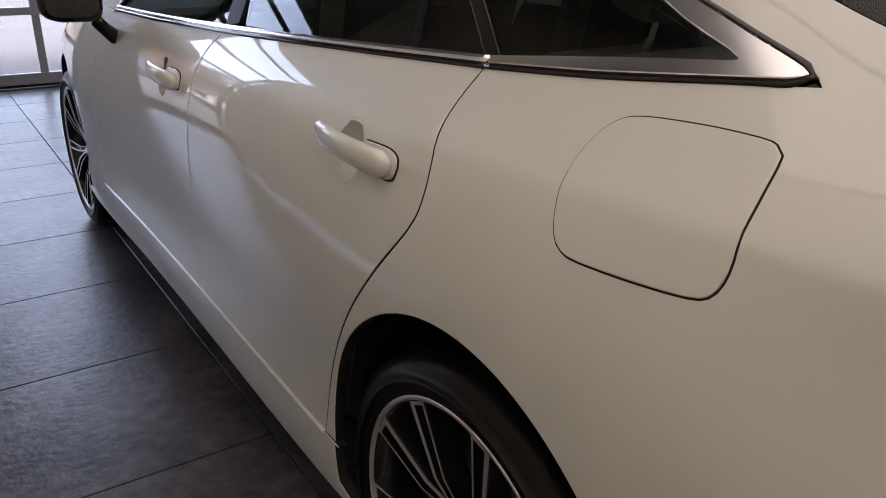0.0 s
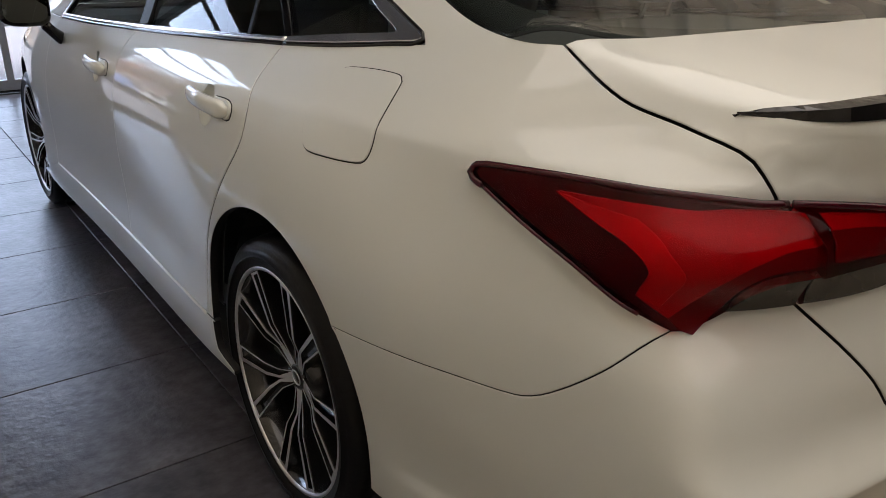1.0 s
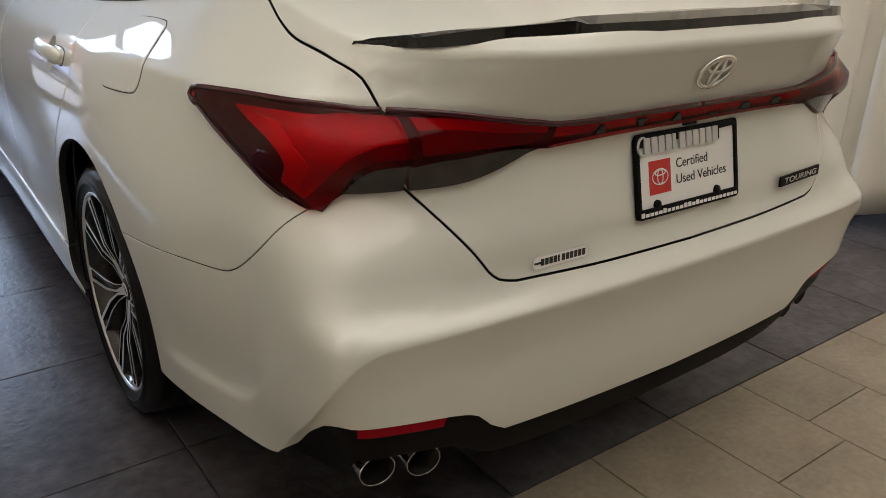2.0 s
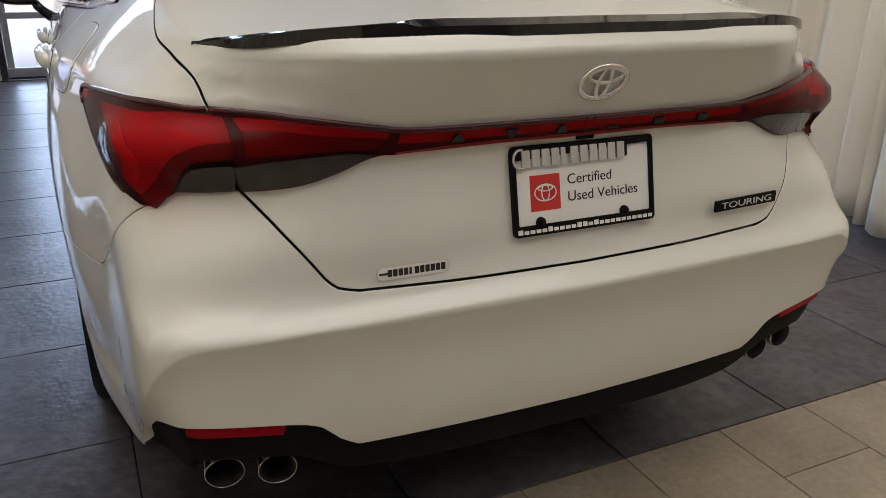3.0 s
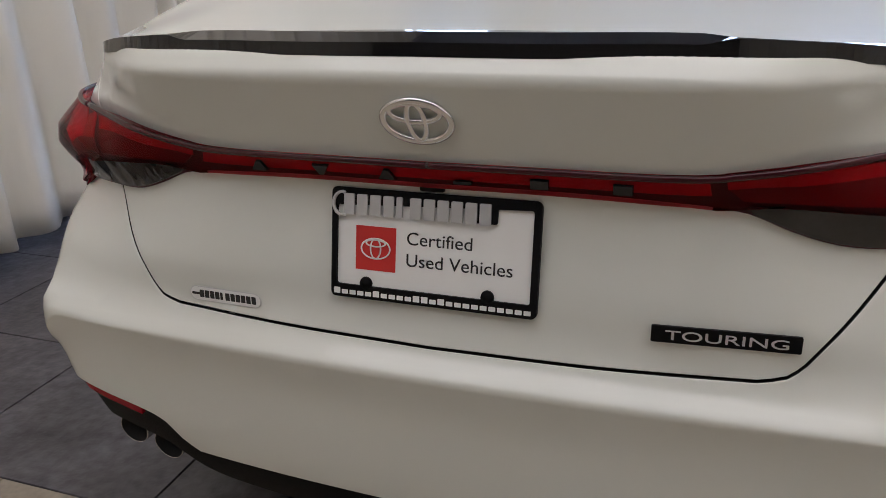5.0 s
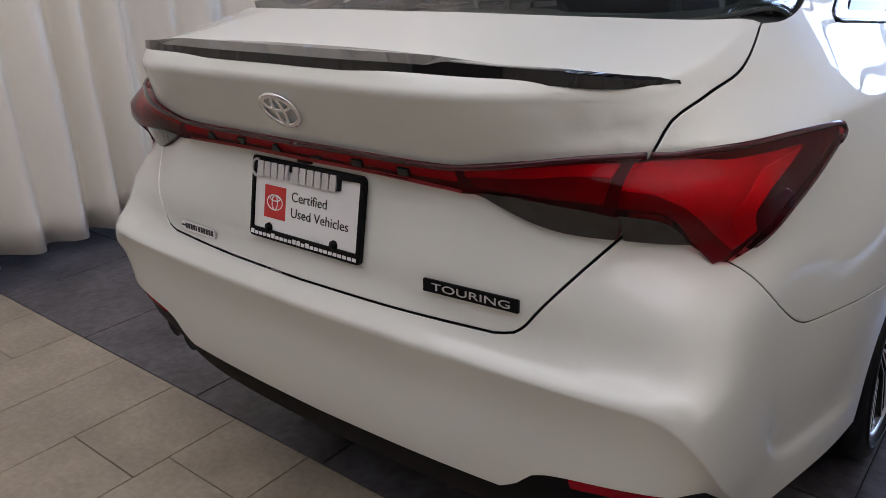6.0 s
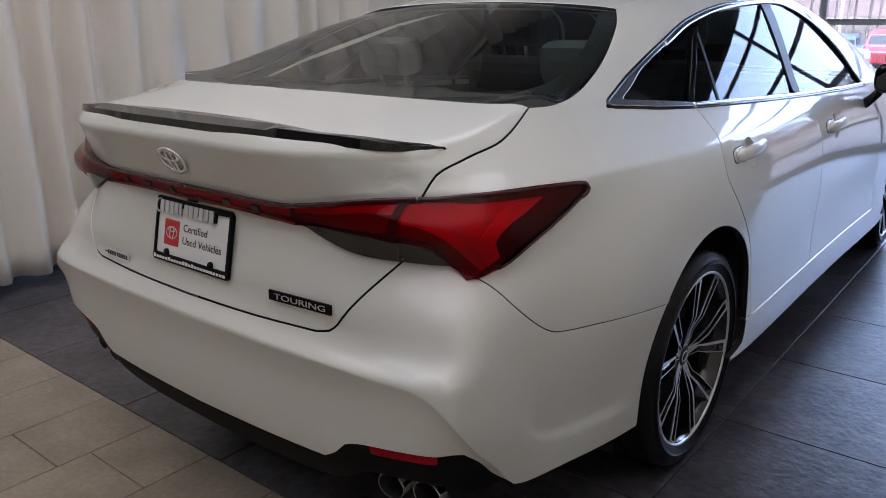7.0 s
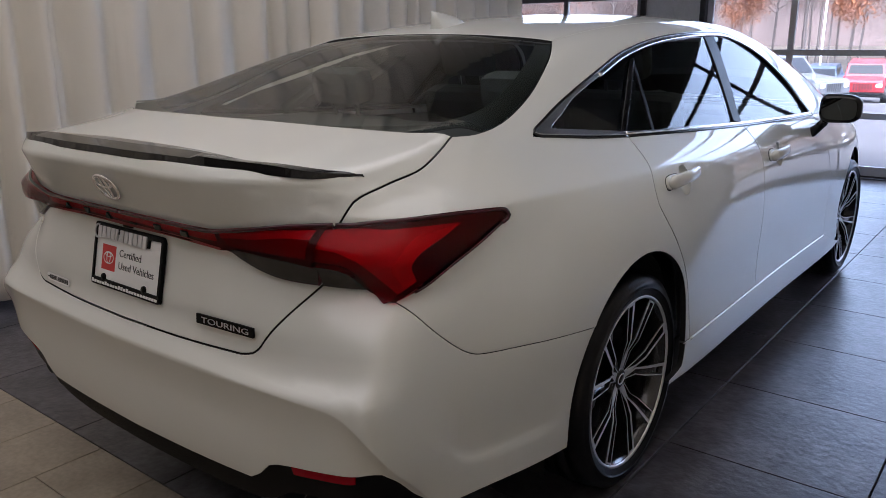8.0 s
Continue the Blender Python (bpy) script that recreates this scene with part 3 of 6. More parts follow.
CHIN = [(0.455, -1.09, 0.376), (0.3, -1.098, 0.374), (0, -1.103, 0.371)]

TAIL_EYE = (0, -0.3, 0.72)
XS = np.arange(-0.80, 0.801, 0.012)
TH = np.concatenate([np.arange(-54.0, -38.0, 0.125), np.arange(-38.0, 38.0, 0.5), np.arange(38.0, 54.1, 0.125)])
RIDGE = RIDGE_A.weights(np.abs(TH)) @ RIDGE_Z
STEEP = 1 + 2.5 * np.clip((np.abs(TH) - 39.0) / 3.0, 0, 1)
RIDGE_LINES = [cast(np.stack([0 * TH, 0 * TH - 0.2, RIDGE + k * STEEP], 1), np.stack([np.sin(np.radians(TH)), -np.cos(np.radians(TH)), 0 * TH], 1), 0.1, 2.0) for k in (0.02, 0.011, 0.006, 0.003, 0.001, -0.0012, -0.003, -0.006, -0.012, -0.028)]
YS = np.arange(-0.90, -0.43, 0.006)
LEDGE = LEDGE_Y.weights(YS) @ LEDGE_Z
LEDGE_LINES = [np.stack([np.full(len(YS), sx * 0.83), YS, LEDGE + k], 1) for k in (0.02, 0.011, 0.0, -0.011, -0.02) for sx in (-1, 1)]
SY = np.arange(-0.80, 0.3, 0.014)
SHOULDER_LINES = [np.stack([np.full(len(SY), 0.82), SY, CREASE_Y.weights(SY) @ CREASE_Z + k], 1) for k in (0.014, 0.006, 0.0, -0.006, -0.014)]
LIP_LINES = [np.stack([XS, np.full(len(XS), -1.12), np.full(len(XS), k)], 1) for k in (1.072, 1.064, 1.057, 1.05, 1.042)]
TA = np.radians(np.arange(-78.0, 78.1, 1.0))


def deck_edge(turn):
    """The line along which the boot deck breaks over the tail."""
    lo, hi = np.full(len(TA), radians(1)), np.full(len(TA), radians(60))
    at = np.tile([0.0, -0.55, 0.95], (len(TA), 1))
    ray = lambda e: np.stack([np.sin(TA) * np.cos(e), -np.cos(TA) * np.cos(e), np.sin(e)], 1)
    for _ in range(16):
        mid = (lo + hi) / 2
        f, top = shell(cast(at, ray(mid), 0.02, 2.0))
        lo, hi = np.where(f > top, mid, lo), np.where(f > top, hi, mid)
    return cast(at, ray(lo + radians(turn)), 0.02, 2.0)


REAR_X, REAR_Y = (v.ravel() for v in np.meshgrid(np.linspace(0.0, 0.66, 18), np.linspace(-0.72, 0.09, 20)))
REAR_FIT = lambda x, y: np.stack([np.ones_like(y), y, y * y, y**3, x**2, x**2 * y, x**2 * y * y, (x / 0.66)**16, (x / 0.66)**16 * y], 1)
REAR_ON = REAR_X < np.interp(REAR_Y, [-0.74, -0.66, -0.545, -0.45, -0.335, -0.195, -0.015, 0.115], [0.30, 0.58, 0.67, 0.67, 0.65, 0.62, 0.56, 0.49])
REAR_Q = np.linalg.lstsq(REAR_FIT(REAR_X, REAR_Y)[REAR_ON], cast(np.stack([REAR_X, REAR_Y, 0 * REAR_Y + 0.8], 1), np.tile([0, 0, 1.0], (len(REAR_Y), 1)), 0.0, 1.0)[REAR_ON, 2], rcond=None)[0]


def backlight_skin(p):
    """The even sweep of the rear window."""
    return (p[:, 2] - REAR_FIT(np.minimum(np.abs(p[:, 0]), 0.69), np.clip(p[:, 1], -0.78, 0.15)) @ REAR_Q) * 0.85


EDGE_LINES = [deck_edge(k) for k in (-1.6, -0.8, -0.4, -0.18, 0.0, 0.18, 0.4, 0.8, 1.6)]
panel("trunk_lid", both_halves([LID_BASE, LID_SEAM, LID_LAMP, LID_SIDE, LID_TURN, LID_LOW]), TAIL_EYE, PAINT, car, 0.03, 0.0052, rim=SEAL_AND_SHADE, lines=LIP_LINES + EDGE_LINES)
panel("rear_bumper", both_halves([back(LID_LOW), back(LID_TURN), back(LID_SIDE), LAMP_IN, LAMP_TOE, CUT, ARCH_LOW, SKIRT, FANG, POCKET, STEP, CHIN]), (0, -0.2, 0.55), PAINT, car, 0.025, 0.0028, rim=SEAL_AND_SHADE, lines=RIDGE_LINES + LEDGE_LINES)
panel("diffuser", both_halves([back(CHIN), back(STEP), back(POCKET), back(FANG), [(0.797, -0.85, 0.314), (0.79, -0.90, 0.318), (0.775, -0.95, 0.325), (0.752, -0.99, 0.345)], [(0.752, -0.99, 0.345), (0.735, -1.0, 0.377), (0.70, -1.02, 0.388), (0.62, -1.04, 0.384), (0.55, -1.05, 0.372), (0.51, -1.06, 0.345), (0.45, -1.07, 0.308), (0.3, -1.075, 0.291), (0, -1.08, 0.286)]]), (0, -0.2, 0.55), PLASTIC, car, 0.03, -0.01, lift=-0.016, label="black plastic rear diffuser")
panel("backlight_seal", both_halves([LID_BASE, [(0.672, -0.617, 1.121), (0.684, -0.545, 1.119), (0.682, -0.450, 1.130), (0.663, -0.335, 1.157), (0.631, -0.195, 1.207), (0.570, -0.015, 1.285), (0.50, 0.115, 1.334)], [(0.50, 0.115, 1.334), (0.348, 0.092, 1.348), (0, 0.078, 1.355)]]), (0, -0.2, 0.8), TINT, car, 0.03, 0.003, lift=-0.004, depth=0.004, label="dark tinted rear window glass", skin=backlight_skin).name = "rear_window"
DITCH = [(0.50, 0.115, 1.334), (0.51, 0.5, 1.385), (0.52, 1.0, 1.405), (0.52, 1.5, 1.39), (0.55, 1.9, 1.31), (0.63, 2.35, 1.13), (0.70, 2.66, 1.0)]
panel("roof", both_halves([[(0, 0.078, 1.355), (0.348, 0.092, 1.348), (0.50, 0.115, 1.334)], DITCH[:5], [(0.55, 1.9, 1.31), (0.3, 1.97, 1.34), (0, 2.0, 1.35)]]), "top", PAINT, car, 0.06, 0.002, rim=SEAL_AND_SHADE)
panel("windshield", both_halves([[(0, 2.0, 1.35), (0.3, 1.97, 1.34), (0.55, 1.9, 1.31)], DITCH[4:], [(0.70, 2.66, 1.0), (0.4, 2.8, 0.99), (0, 2.85, 0.985)]]), "top", CLEAR, car, 0.06, 0.003, lift=-0.003, depth=0.004)
DLO_TOP = [(0.715, -0.337, 1.093), (0.703, -0.30, 1.11), (0.67, -0.108, 1.174), (0.643, 0.139, 1.241), (0.613, 0.4, 1.302), (0.594, 0.751, 1.346), (0.583, 1.236, 1.363), (0.596, 1.476, 1.345), (0.652, 1.709, 1.271), (0.742, 1.883, 1.141), (0.846, 1.96, 0.987)]
BELT_Q = [(0.715, -0.337, 1.093), (0.749, -0.081, 1.071), (0.767, 0.112, 1.058)]
BELT_R = [(0.767, 0.112, 1.058), (0.794, 0.418, 1.043), (0.822, 1.0, 1.017)]
BELT_F = [(0.822, 1.0, 1.017), (0.845, 1.5, 0.998), (0.846, 1.96, 0.987)]
DOOR_R = [(0.767, 0.112, 1.058), (0.80, 0.118, 1.03), (0.83, 0.115, 0.985), (0.86, 0.098, 0.94), (0.88, 0.095, 0.89), (0.893, 0.113, 0.845), (0.91, 0.19, 0.752), (0.914, 0.262, 0.657), (0.913, 0.322, 0.556), (0.911, 0.36, 0.465), (0.909, 0.382, 0.362)]
DOOR_M = [(0.822, 1.0, 1.017), (0.86, 1.05, 0.96), (0.89, 1.075, 0.89), (0.908, 1.085, 0.75), (0.908, 1.097, 0.6), (0.905, 1.102, 0.46), (0.905, 1.10, 0.362)]
DOOR_F = [(0.846, 1.96, 0.987), (0.87, 2.05, 0.9), (0.9, 2.14, 0.75), (0.9, 2.2, 0.55), (0.9, 2.2, 0.362)]
SILL_REAR = [(0.909, 0.382, 0.362), (0.9, 0.344, 0.3624)]


GLASS_Y, GLASS_Z = (v.ravel() for v in np.meshgrid(np.linspace(-0.1, 1.75, 24), np.linspace(1.04, 1.33, 10)))
GLASS_FIT = lambda y, z: np.stack([np.ones_like(y), y, z, y * y, y * z, z * z, y**3, y * y * z], 1)
GLASS_ON = GLASS_Z < 1.10 + 0.27 * np.minimum(np.maximum((GLASS_Y + 0.25) / 0.9, 0), 1) * np.minimum((2.0 - GLASS_Y) / 0.5, 1)
GLASS_Q = np.linalg.lstsq(GLASS_FIT(GLASS_Y, GLASS_Z)[GLASS_ON], cast(np.stack([0 * GLASS_Y, GLASS_Y, GLASS_Z], 1), np.tile([1.0, 0, 0], (len(GLASS_Y), 1)), 0.0, 1.3)[GLASS_ON, 0], rcond=None)[0]


def glass_skin(p):
    """The even sweep of the side windows."""
    return np.abs(p[:, 0]) - GLASS_FIT(p[:, 1], p[:, 2]) @ GLASS_Q


def edge_bead(name, path, parent, flip, r=0.0038):
    """A slim glossy dark bead along the edge of a lamp cover."""
    pts = snapped(np.array([tuple(v) for v in glide(path, 0.012)]), lamp_skin)
    nn = normals(pts, lamp_skin)
    pts = pts + nn * 0.009
    if flip:
        pts[:, 0] *= -1
        nn[:, 0] *= -1
    part(name, sweep([tuple(v) for v in pts], [tuple(v) for v in nn], [(r * 1.3 * math.cos(t), r * math.sin(t)) for t in [2 * math.pi * k / 10 for k in range(10)]]), LAMP_EDGE, parent, "glossy dark burgundy lamp edge")


def side_panels(flip):
    """One flank of the car."""
    s = -1 if flip else 1
    rear_arch = arch(0, 3.2, 136.5)
    panel("quarter_panel", [back(LID_SEAM), [(0.672, -0.617, 1.121), (0.684, -0.545, 1.119), (0.682, -0.450, 1.130), (0.663, -0.335, 1.157), (0.631, -0.195, 1.207), (0.570, -0.015, 1.285), (0.50, 0.115, 1.334)], DITCH, [(0.70, 2.66, 1.0), (0.80, 2.4, 0.97), (0.846, 1.96, 0.987)], back(DLO_TOP), BELT_Q, DOOR_R, SILL_REAR, rear_arch, back(CUT), LAMP_LOW, LAMP_TIP, LAMP_TOP], (0, -0.1, 0.7), PAINT, car, 0.022, 0.0027, flip=flip, rim=SEAL_AND_SHADE, lines=SHOULDER_LINES)
    bowl = lambda y, z, rr: np.array([[0.88, y + 0.025 + 0.043 * rr * math.cos(2 * math.pi * q / 28), z + 0.05 * rr * math.sin(2 * math.pi * q / 28)] for q in range(28)])
    void = lambda y, z: lambda p: ((p[:, 1] - y - 0.025) / 0.043) ** 2 + ((p[:, 2] - z) / 0.05) ** 2 < 1.003
    door = panel("rear_door", [BELT_R, DOOR_M, [(0.905, 1.10, 0.362), (0.909, 0.382, 0.362)], back(DOOR_R)], "side", PAINT, car, 0.03, 0.0048, flip=flip, rim=SEAL_AND_SHADE, lines=[bowl(0.285, 0.91, 1.0), bowl(0.285, 0.91, 1.12)], hole=void(0.285, 0.91))
    front = panel("front_door", [BELT_F, DOOR_F, [(0.9, 2.2, 0.362), (0.905, 1.10, 0.362)], back(DOOR_M)], "side", PAINT, car, 0.045, 0.003, flip=flip, rim=SEAL_AND_SHADE, lines=[bowl(1.275, 0.878, 1.0), bowl(1.275, 0.878, 1.12)], hole=void(1.275, 0.878))
    front_arch = [(x, y, z) for x, y, z in arch(AXLE_F, 189.5, 5)]
    panel("fender", [[(0.846, 1.96, 0.987), (0.80, 2.4, 0.97), (0.72, 2.66, 0.965), (0.72, 3.0, 0.93), (0.70, 3.3, 0.87)], [(0.70, 3.3, 0.87), (0.80, 3.3, 0.6), (0.84, 3.24, 0.38)], back(front_arch), [(0.9, 2.477, 0.278), (0.9, 2.2, 0.362)], back(DOOR_F)], "side", PAINT, car, 0.045, 0.003, flip=flip, rim=SEAL_AND_SHADE)
    panel("sill", [arch(0, -10, 2.6, n=3) + [(0.9, 0.3437, 0.3605)], [(0.9, 0.3437, 0.3605), (0.909, 0.39, 0.3605), (0.905, 1.1, 0.3605), (0.9, 2.2, 0.3605)], [(0.9, 2.2, 0.3605), (0.9, 2.477, 0.278)], [(0.9, 2.477, 0.278), (0.89, 2.45, 0.24), (0.89, 0.4, 0.24), (0.9, 0.3365, 0.279)]], "side", PAINT, car, 0.03, 0.0, lift=0.003, flip=flip, rim=SEAL_AND_SHADE, label="white moulded sill")
    lip = snapped(np.array([tuple(v) for v in glide([(0.909, 0.385, 0.3605), (0.905, 1.1, 0.3605), (0.9, 2.19, 0.3605)], 0.03)]))
    lip_n = normals(lip)
    lip = (lip + lip_n * 0.001) * [s, 1, 1]
    part("sill_lip", sweep([tuple(v) for v in lip], [tuple(v) for v in lip_n * [s, 1, 1]], [(0.0048 * math.cos(a), 0.0048 * math.sin(a)) for a in [2 * math.pi * k / 10 for k in range(10)]]), PAINT, car)
    # glass
    qg = [[(0.7, -0.24, 1.090), (0.7, -0.10, 1.155), (0.7, 0.12, 1.222), (0.65, 0.385, 1.282)], [(0.65, 0.385, 1.282), (0.76, 0.100, 1.066)], [(0.76, 0.100, 1.066), (0.7, -0.24, 1.090)]]
    rg = [[(0.65, 0.425, 1.290), (0.6, 0.75, 1.328), (0.6, 1.135, 1.345)], [(0.6, 1.135, 1.345), (0.8, 0.948, 1.033)], [(0.8, 0.948, 1.033), (0.79, 0.5, 1.05), (0.76, 0.13, 1.069)], [(0.76, 0.13, 1.069), (0.65, 0.425, 1.290)]]
    fg = [[(0.6, 1.25, 1.347), (0.6, 1.44, 1.334), (0.65, 1.67, 1.265), (0.74, 1.84, 1.14), (0.84, 1.90, 1.003)], [(0.84, 1.90, 1.003), (0.84, 1.5, 1.012), (0.82, 1.015, 1.030)], [(0.82, 1.015, 1.030), (0.6, 1.25, 1.347)]]
    for seg, owner, label in ((qg, car, "small tinted quarter window"), (rg, door, "tinted rear door window"), (fg, front, "clear front door window")):
        g = panel("window_glass", seg, "side", CLEAR if seg is fg else DOOR_TINT, owner, 0.03, 0.0, lift=-0.006, depth=0.004, flip=flip, label=label, skin=glass_skin)
    panel("pillar_trim", [[(0.65, 0.388, 1.282), (0.65, 0.422, 1.290)], [(0.65, 0.422, 1.290), (0.76, 0.127, 1.068)], [(0.76, 0.127, 1.068), (0.76, 0.097, 1.07)], [(0.76, 0.097, 1.07), (0.65, 0.388, 1.282)]], "side", GLOSS_BLACK, car, 0.06, 0, lift=-0.002, flip=flip)
    panel("pillar_trim", [[(0.6, 1.137, 1.345), (0.6, 1.248, 1.348)], [(0.6, 1.248, 1.348), (0.82, 1.013, 1.030)], [(0.82, 1.013, 1.030), (0.8, 0.950, 1.033)], [(0.8, 0.950, 1.033), (0.6, 1.137, 1.345)]], "side", PILLAR, car, 0.06, 0, lift=-0.001, flip=flip)
    panel("window_divider", [[(0.65, 0.405, 1.284), (0.65, 0.419, 1.287)], [(0.65, 0.419, 1.287), (0.73, 0.350, 1.17), (0.78, 0.294, 1.060)], [(0.78, 0.294, 1.060), (0.78, 0.281, 1.061)], [(0.78, 0.281, 1.061), (0.73, 0.337, 1.17), (0.65, 0.405, 1.284)]], "side", PILLAR, door, 0.06, 0, lift=-0.003, depth=0.006, flip=flip, label="slim black bar dividing the door window", skin=glass_skin)
    # bright trim round the windows, over a black weather strip
    flat_bar = [(-0.007, -0.004), (0.007, -0.004), (0.0075, 0.002), (0.005, 0.004), (-0.005, 0.004), (-0.0075, 0.002)]
    thin = [(u * 1.35, w * 0.75) for u, w in flat_bar]

    def strip(name, path, section, mat, shift, up=0.0):
        pts = lifted(flat(glide(path, 0.014), "side"), "side")
        nn = normals(pts)
        t = np.gradient(pts, axis=0)
        acr = np.cross(t, nn)
        acr /= np.linalg.norm(acr, axis=1)[:, None]
        pts = pts + acr * shift + nn * up
        pts[:, 0] *= s
        nn[:, 0] *= s
        part(name, sweep([tuple(v) for v in pts], [tuple(v) for v in nn], section), mat, car)

    slim = [(u * 0.62, w) for u, w in flat_bar]
    strip("weather_strip", BELT_R[:-1] + BELT_F, slim, GLOSS_BLACK, 0.0, -0.001)
    strip("weather_strip", [(0.767, 0.112, 1.058), (0.749, -0.081, 1.0722), (0.727, -0.249, 1.0895), (0.718, -0.308, 1.095), (0.713, -0.325, 1.103), (0.707, -0.312, 1.111), (0.692, -0.246, 1.131)] + DLO_TOP[2:], slim, GLOSS_BLACK, 0.0, -0.001)
    strip("chrome_trim", DLO_TOP[3:], flat_bar, CHROME, 0.0125, 0.0)
    strip("chrome_trim", BELT_R[:-1] + BELT_F, [(u * 0.85, w) for u, w in flat_bar], CHROME, -0.0105, 0.0)
    panel("chrome_corner", [[(0.767, 0.108, 1.0630), (0.749, -0.081, 1.0770), (0.727, -0.249, 1.0935), (0.718, -0.304, 1.0985), (0.713, -0.319, 1.1035), (0.707, -0.304, 1.109), (0.692, -0.242, 1.1275), (0.677, -0.16, 1.1530), (0.66, -0.05, 1.1855), (0.643, 0.136, 1.2365)], [(0.643, 0.136, 1.2365), (0.645, 0.141, 1.2235)], [(0.645, 0.141, 1.2235), (0.665, -0.05, 1.1705), (0.695, -0.16, 1.136), (0.708, -0.228, 1.1145), (0.715, -0.243, 1.107), (0.715, -0.236, 1.1025), (0.735, -0.101, 1.0915), (0.767, 0.108, 1.0750)], [(0.767, 0.108, 1.0750), (0.767, 0.108, 1.0630)]], "side", CHROME, car, 0.05, 0, lift=0.003, flip=flip, step=0.008, depth=0.006, label="bright chrome corner of the window trim")
    # handles
    for y, z, owner in ((0.285, 0.91, door), (1.275, 0.878, front)):
        p = lifted(np.array([[y, z], [y + 0.11, z + 0.0], [y - 0.11, z + 0.012]]), "side")
        o = Vector((s * p[0][0], p[0][1], p[0][2]))
        cup = bmesh.new()
        rings = []
        for rr, dx in ((1.0, 0.0), (0.97, -0.002), (0.9, -0.007), (0.75, -0.014), (0.5, -0.020), (0.2, -0.022)):
            yz = np.array([[y + 0.025 + 0.043 * rr * math.cos(2 * math.pi * q / 28), z + 0.05 * rr * math.sin(2 * math.pi * q / 28)] for q in range(28)])
            rings.append([cup.verts.new((s * (v[0] + dx), v[1], v[2])) for v in lifted(yz, "side")])
        for a, b in zip(rings, rings[1:]):
            for q in range(28):
                cup.faces.new((a[q], a[(q + 1) % 28], b[(q + 1) % 28], b[q]))
        cup.faces.new(rings[-1])
        bmesh.ops.recalc_face_normals(cup, faces=cup.faces)
        for f in cup.faces:
            f.smooth = True
        part("handle_cup", cup, PAINT, owner)
        n0 = normals(p[:1])[0]
        bar_bm, rows = bmesh.new(), []
        for i in range(15):
            t = i / 14
            q = lifted(np.array([[y + 0.118 - 0.226 * t, z + 0.014 - 0.010 * t]]), "side")[0]
            end = min(1.0, math.sqrt(max(0.0, 1 - ((0.09 - t) / 0.09) ** 2)) if t < 0.09 else math.sqrt(max(0.0, 1 - ((t - 0.95) / 0.05) ** 2)) if t > 0.95 else 1.0)
            out = 0.004 + 0.024 * max(0.0, math.sin(math.pi * (0.03 + 0.94 * t))) ** 0.6
            hz, hx = (0.0165 + 0.005 * t) * (0.45 + 0.55 * end), 0.0105 * (0.3 + 0.7 * end) + 0.004 * t
            rows.append([bar_bm.verts.new((s * (q[0] + n0[0] * out + hx * math.copysign(abs(math.cos(a)) ** 0.8, math.cos(a))), q[1], q[2] + n0[2] * out + hz * math.copysign(abs(math.sin(a)) ** 0.8, math.sin(a)))) for a in [2 * math.pi * k / 14 for k in range(14)]])
        for a, b in zip(rows, rows[1:]):
            for k in range(14):
                bar_bm.faces.new((a[k], a[(k + 1) % 14], b[(k + 1) % 14], b[k]))
        bar_bm.faces.new(rows[0])
        bar_bm.faces.new(rows[-1][::-1])
        bmesh.ops.recalc_face_normals(bar_bm, faces=bar_bm.faces)
        for f in bar_bm.faces:
            f.smooth = True
        part("door_handle", bar_bm, PAINT, owner, "white rounded pull handle")
        # dark outline sheet painted in for the shadow behind the handle's rear end
        panel("handle_seat", [[(0.88, y - 0.02, z + 0.030), (0.88, y - 0.085, z + 0.031), (0.88, y - 0.114, z + 0.020), (0.88, y - 0.116, z - 0.004), (0.88, y - 0.10, z - 0.016), (0.88, y - 0.02, z - 0.012)], [(0.88, y - 0.02, z - 0.012), (0.88, y - 0.02, z + 0.030)]], "side", SEAL_AND_SHADE, owner, 0.05, 0, lift=0.0008, depth=0.002, flip=flip, step=0.01)
        panel("handle_base", [[(0.88, y - 0.02, z + 0.027), (0.88, y - 0.085, z + 0.028), (0.88, y - 0.110, z + 0.018), (0.88, y - 0.112, z - 0.002), (0.88, y - 0.098, z - 0.013), (0.88, y - 0.02, z - 0.009)], [(0.88, y - 0.02, z - 0.009), (0.88, y - 0.02, z + 0.027)]], "side", PAINT, owner, 0.05, 0, lift=0.006, depth=0.006, flip=flip, step=0.01)
    # mirror
    bm = bmesh.new()
    bmesh.ops.create_uvsphere(bm, u_segments=28, v_segments=16, radius=1.0)
    for v in bm.verts:
        c = v.co.copy()
        pw = lambda a, e: math.copysign(abs(a) ** e, a)
        yy = pw(c.y, 0.8) * (0.10 if c.y > 0 else 0.035)
        w = 0.088 * (1.0 if c.y < 0 else 1 - 0.15 * c.y)
        v.co = Vector((s * (1.0 + pw(c.x, 0.55) * w), 1.80 + yy, 1.034 + pw(c.z, 0.6) * 0.064 * (1 - 0.12 * pw(c.x, 1.0))))
    if flip:
        bmesh.ops.reverse_faces(bm, faces=bm.faces)
    for f in bm.faces:
        f.smooth = True
    mir = part("side_mirror", bm, GLOSS_BLACK, car, "gloss black door mirror")
    gl = bmesh.new()
    bmesh.ops.create_circle(gl, cap_ends=True, segments=28, radius=1.0)
    for v in gl.verts:
        c = v.co.copy()
        pw = lambda a, e: math.copysign(abs(a) ** e, a)
        v.co = Vector((s * (1.0 + pw(c.x, 0.55) * 0.072), 1.762, 1.034 + pw(c.y, 0.6) * 0.048))
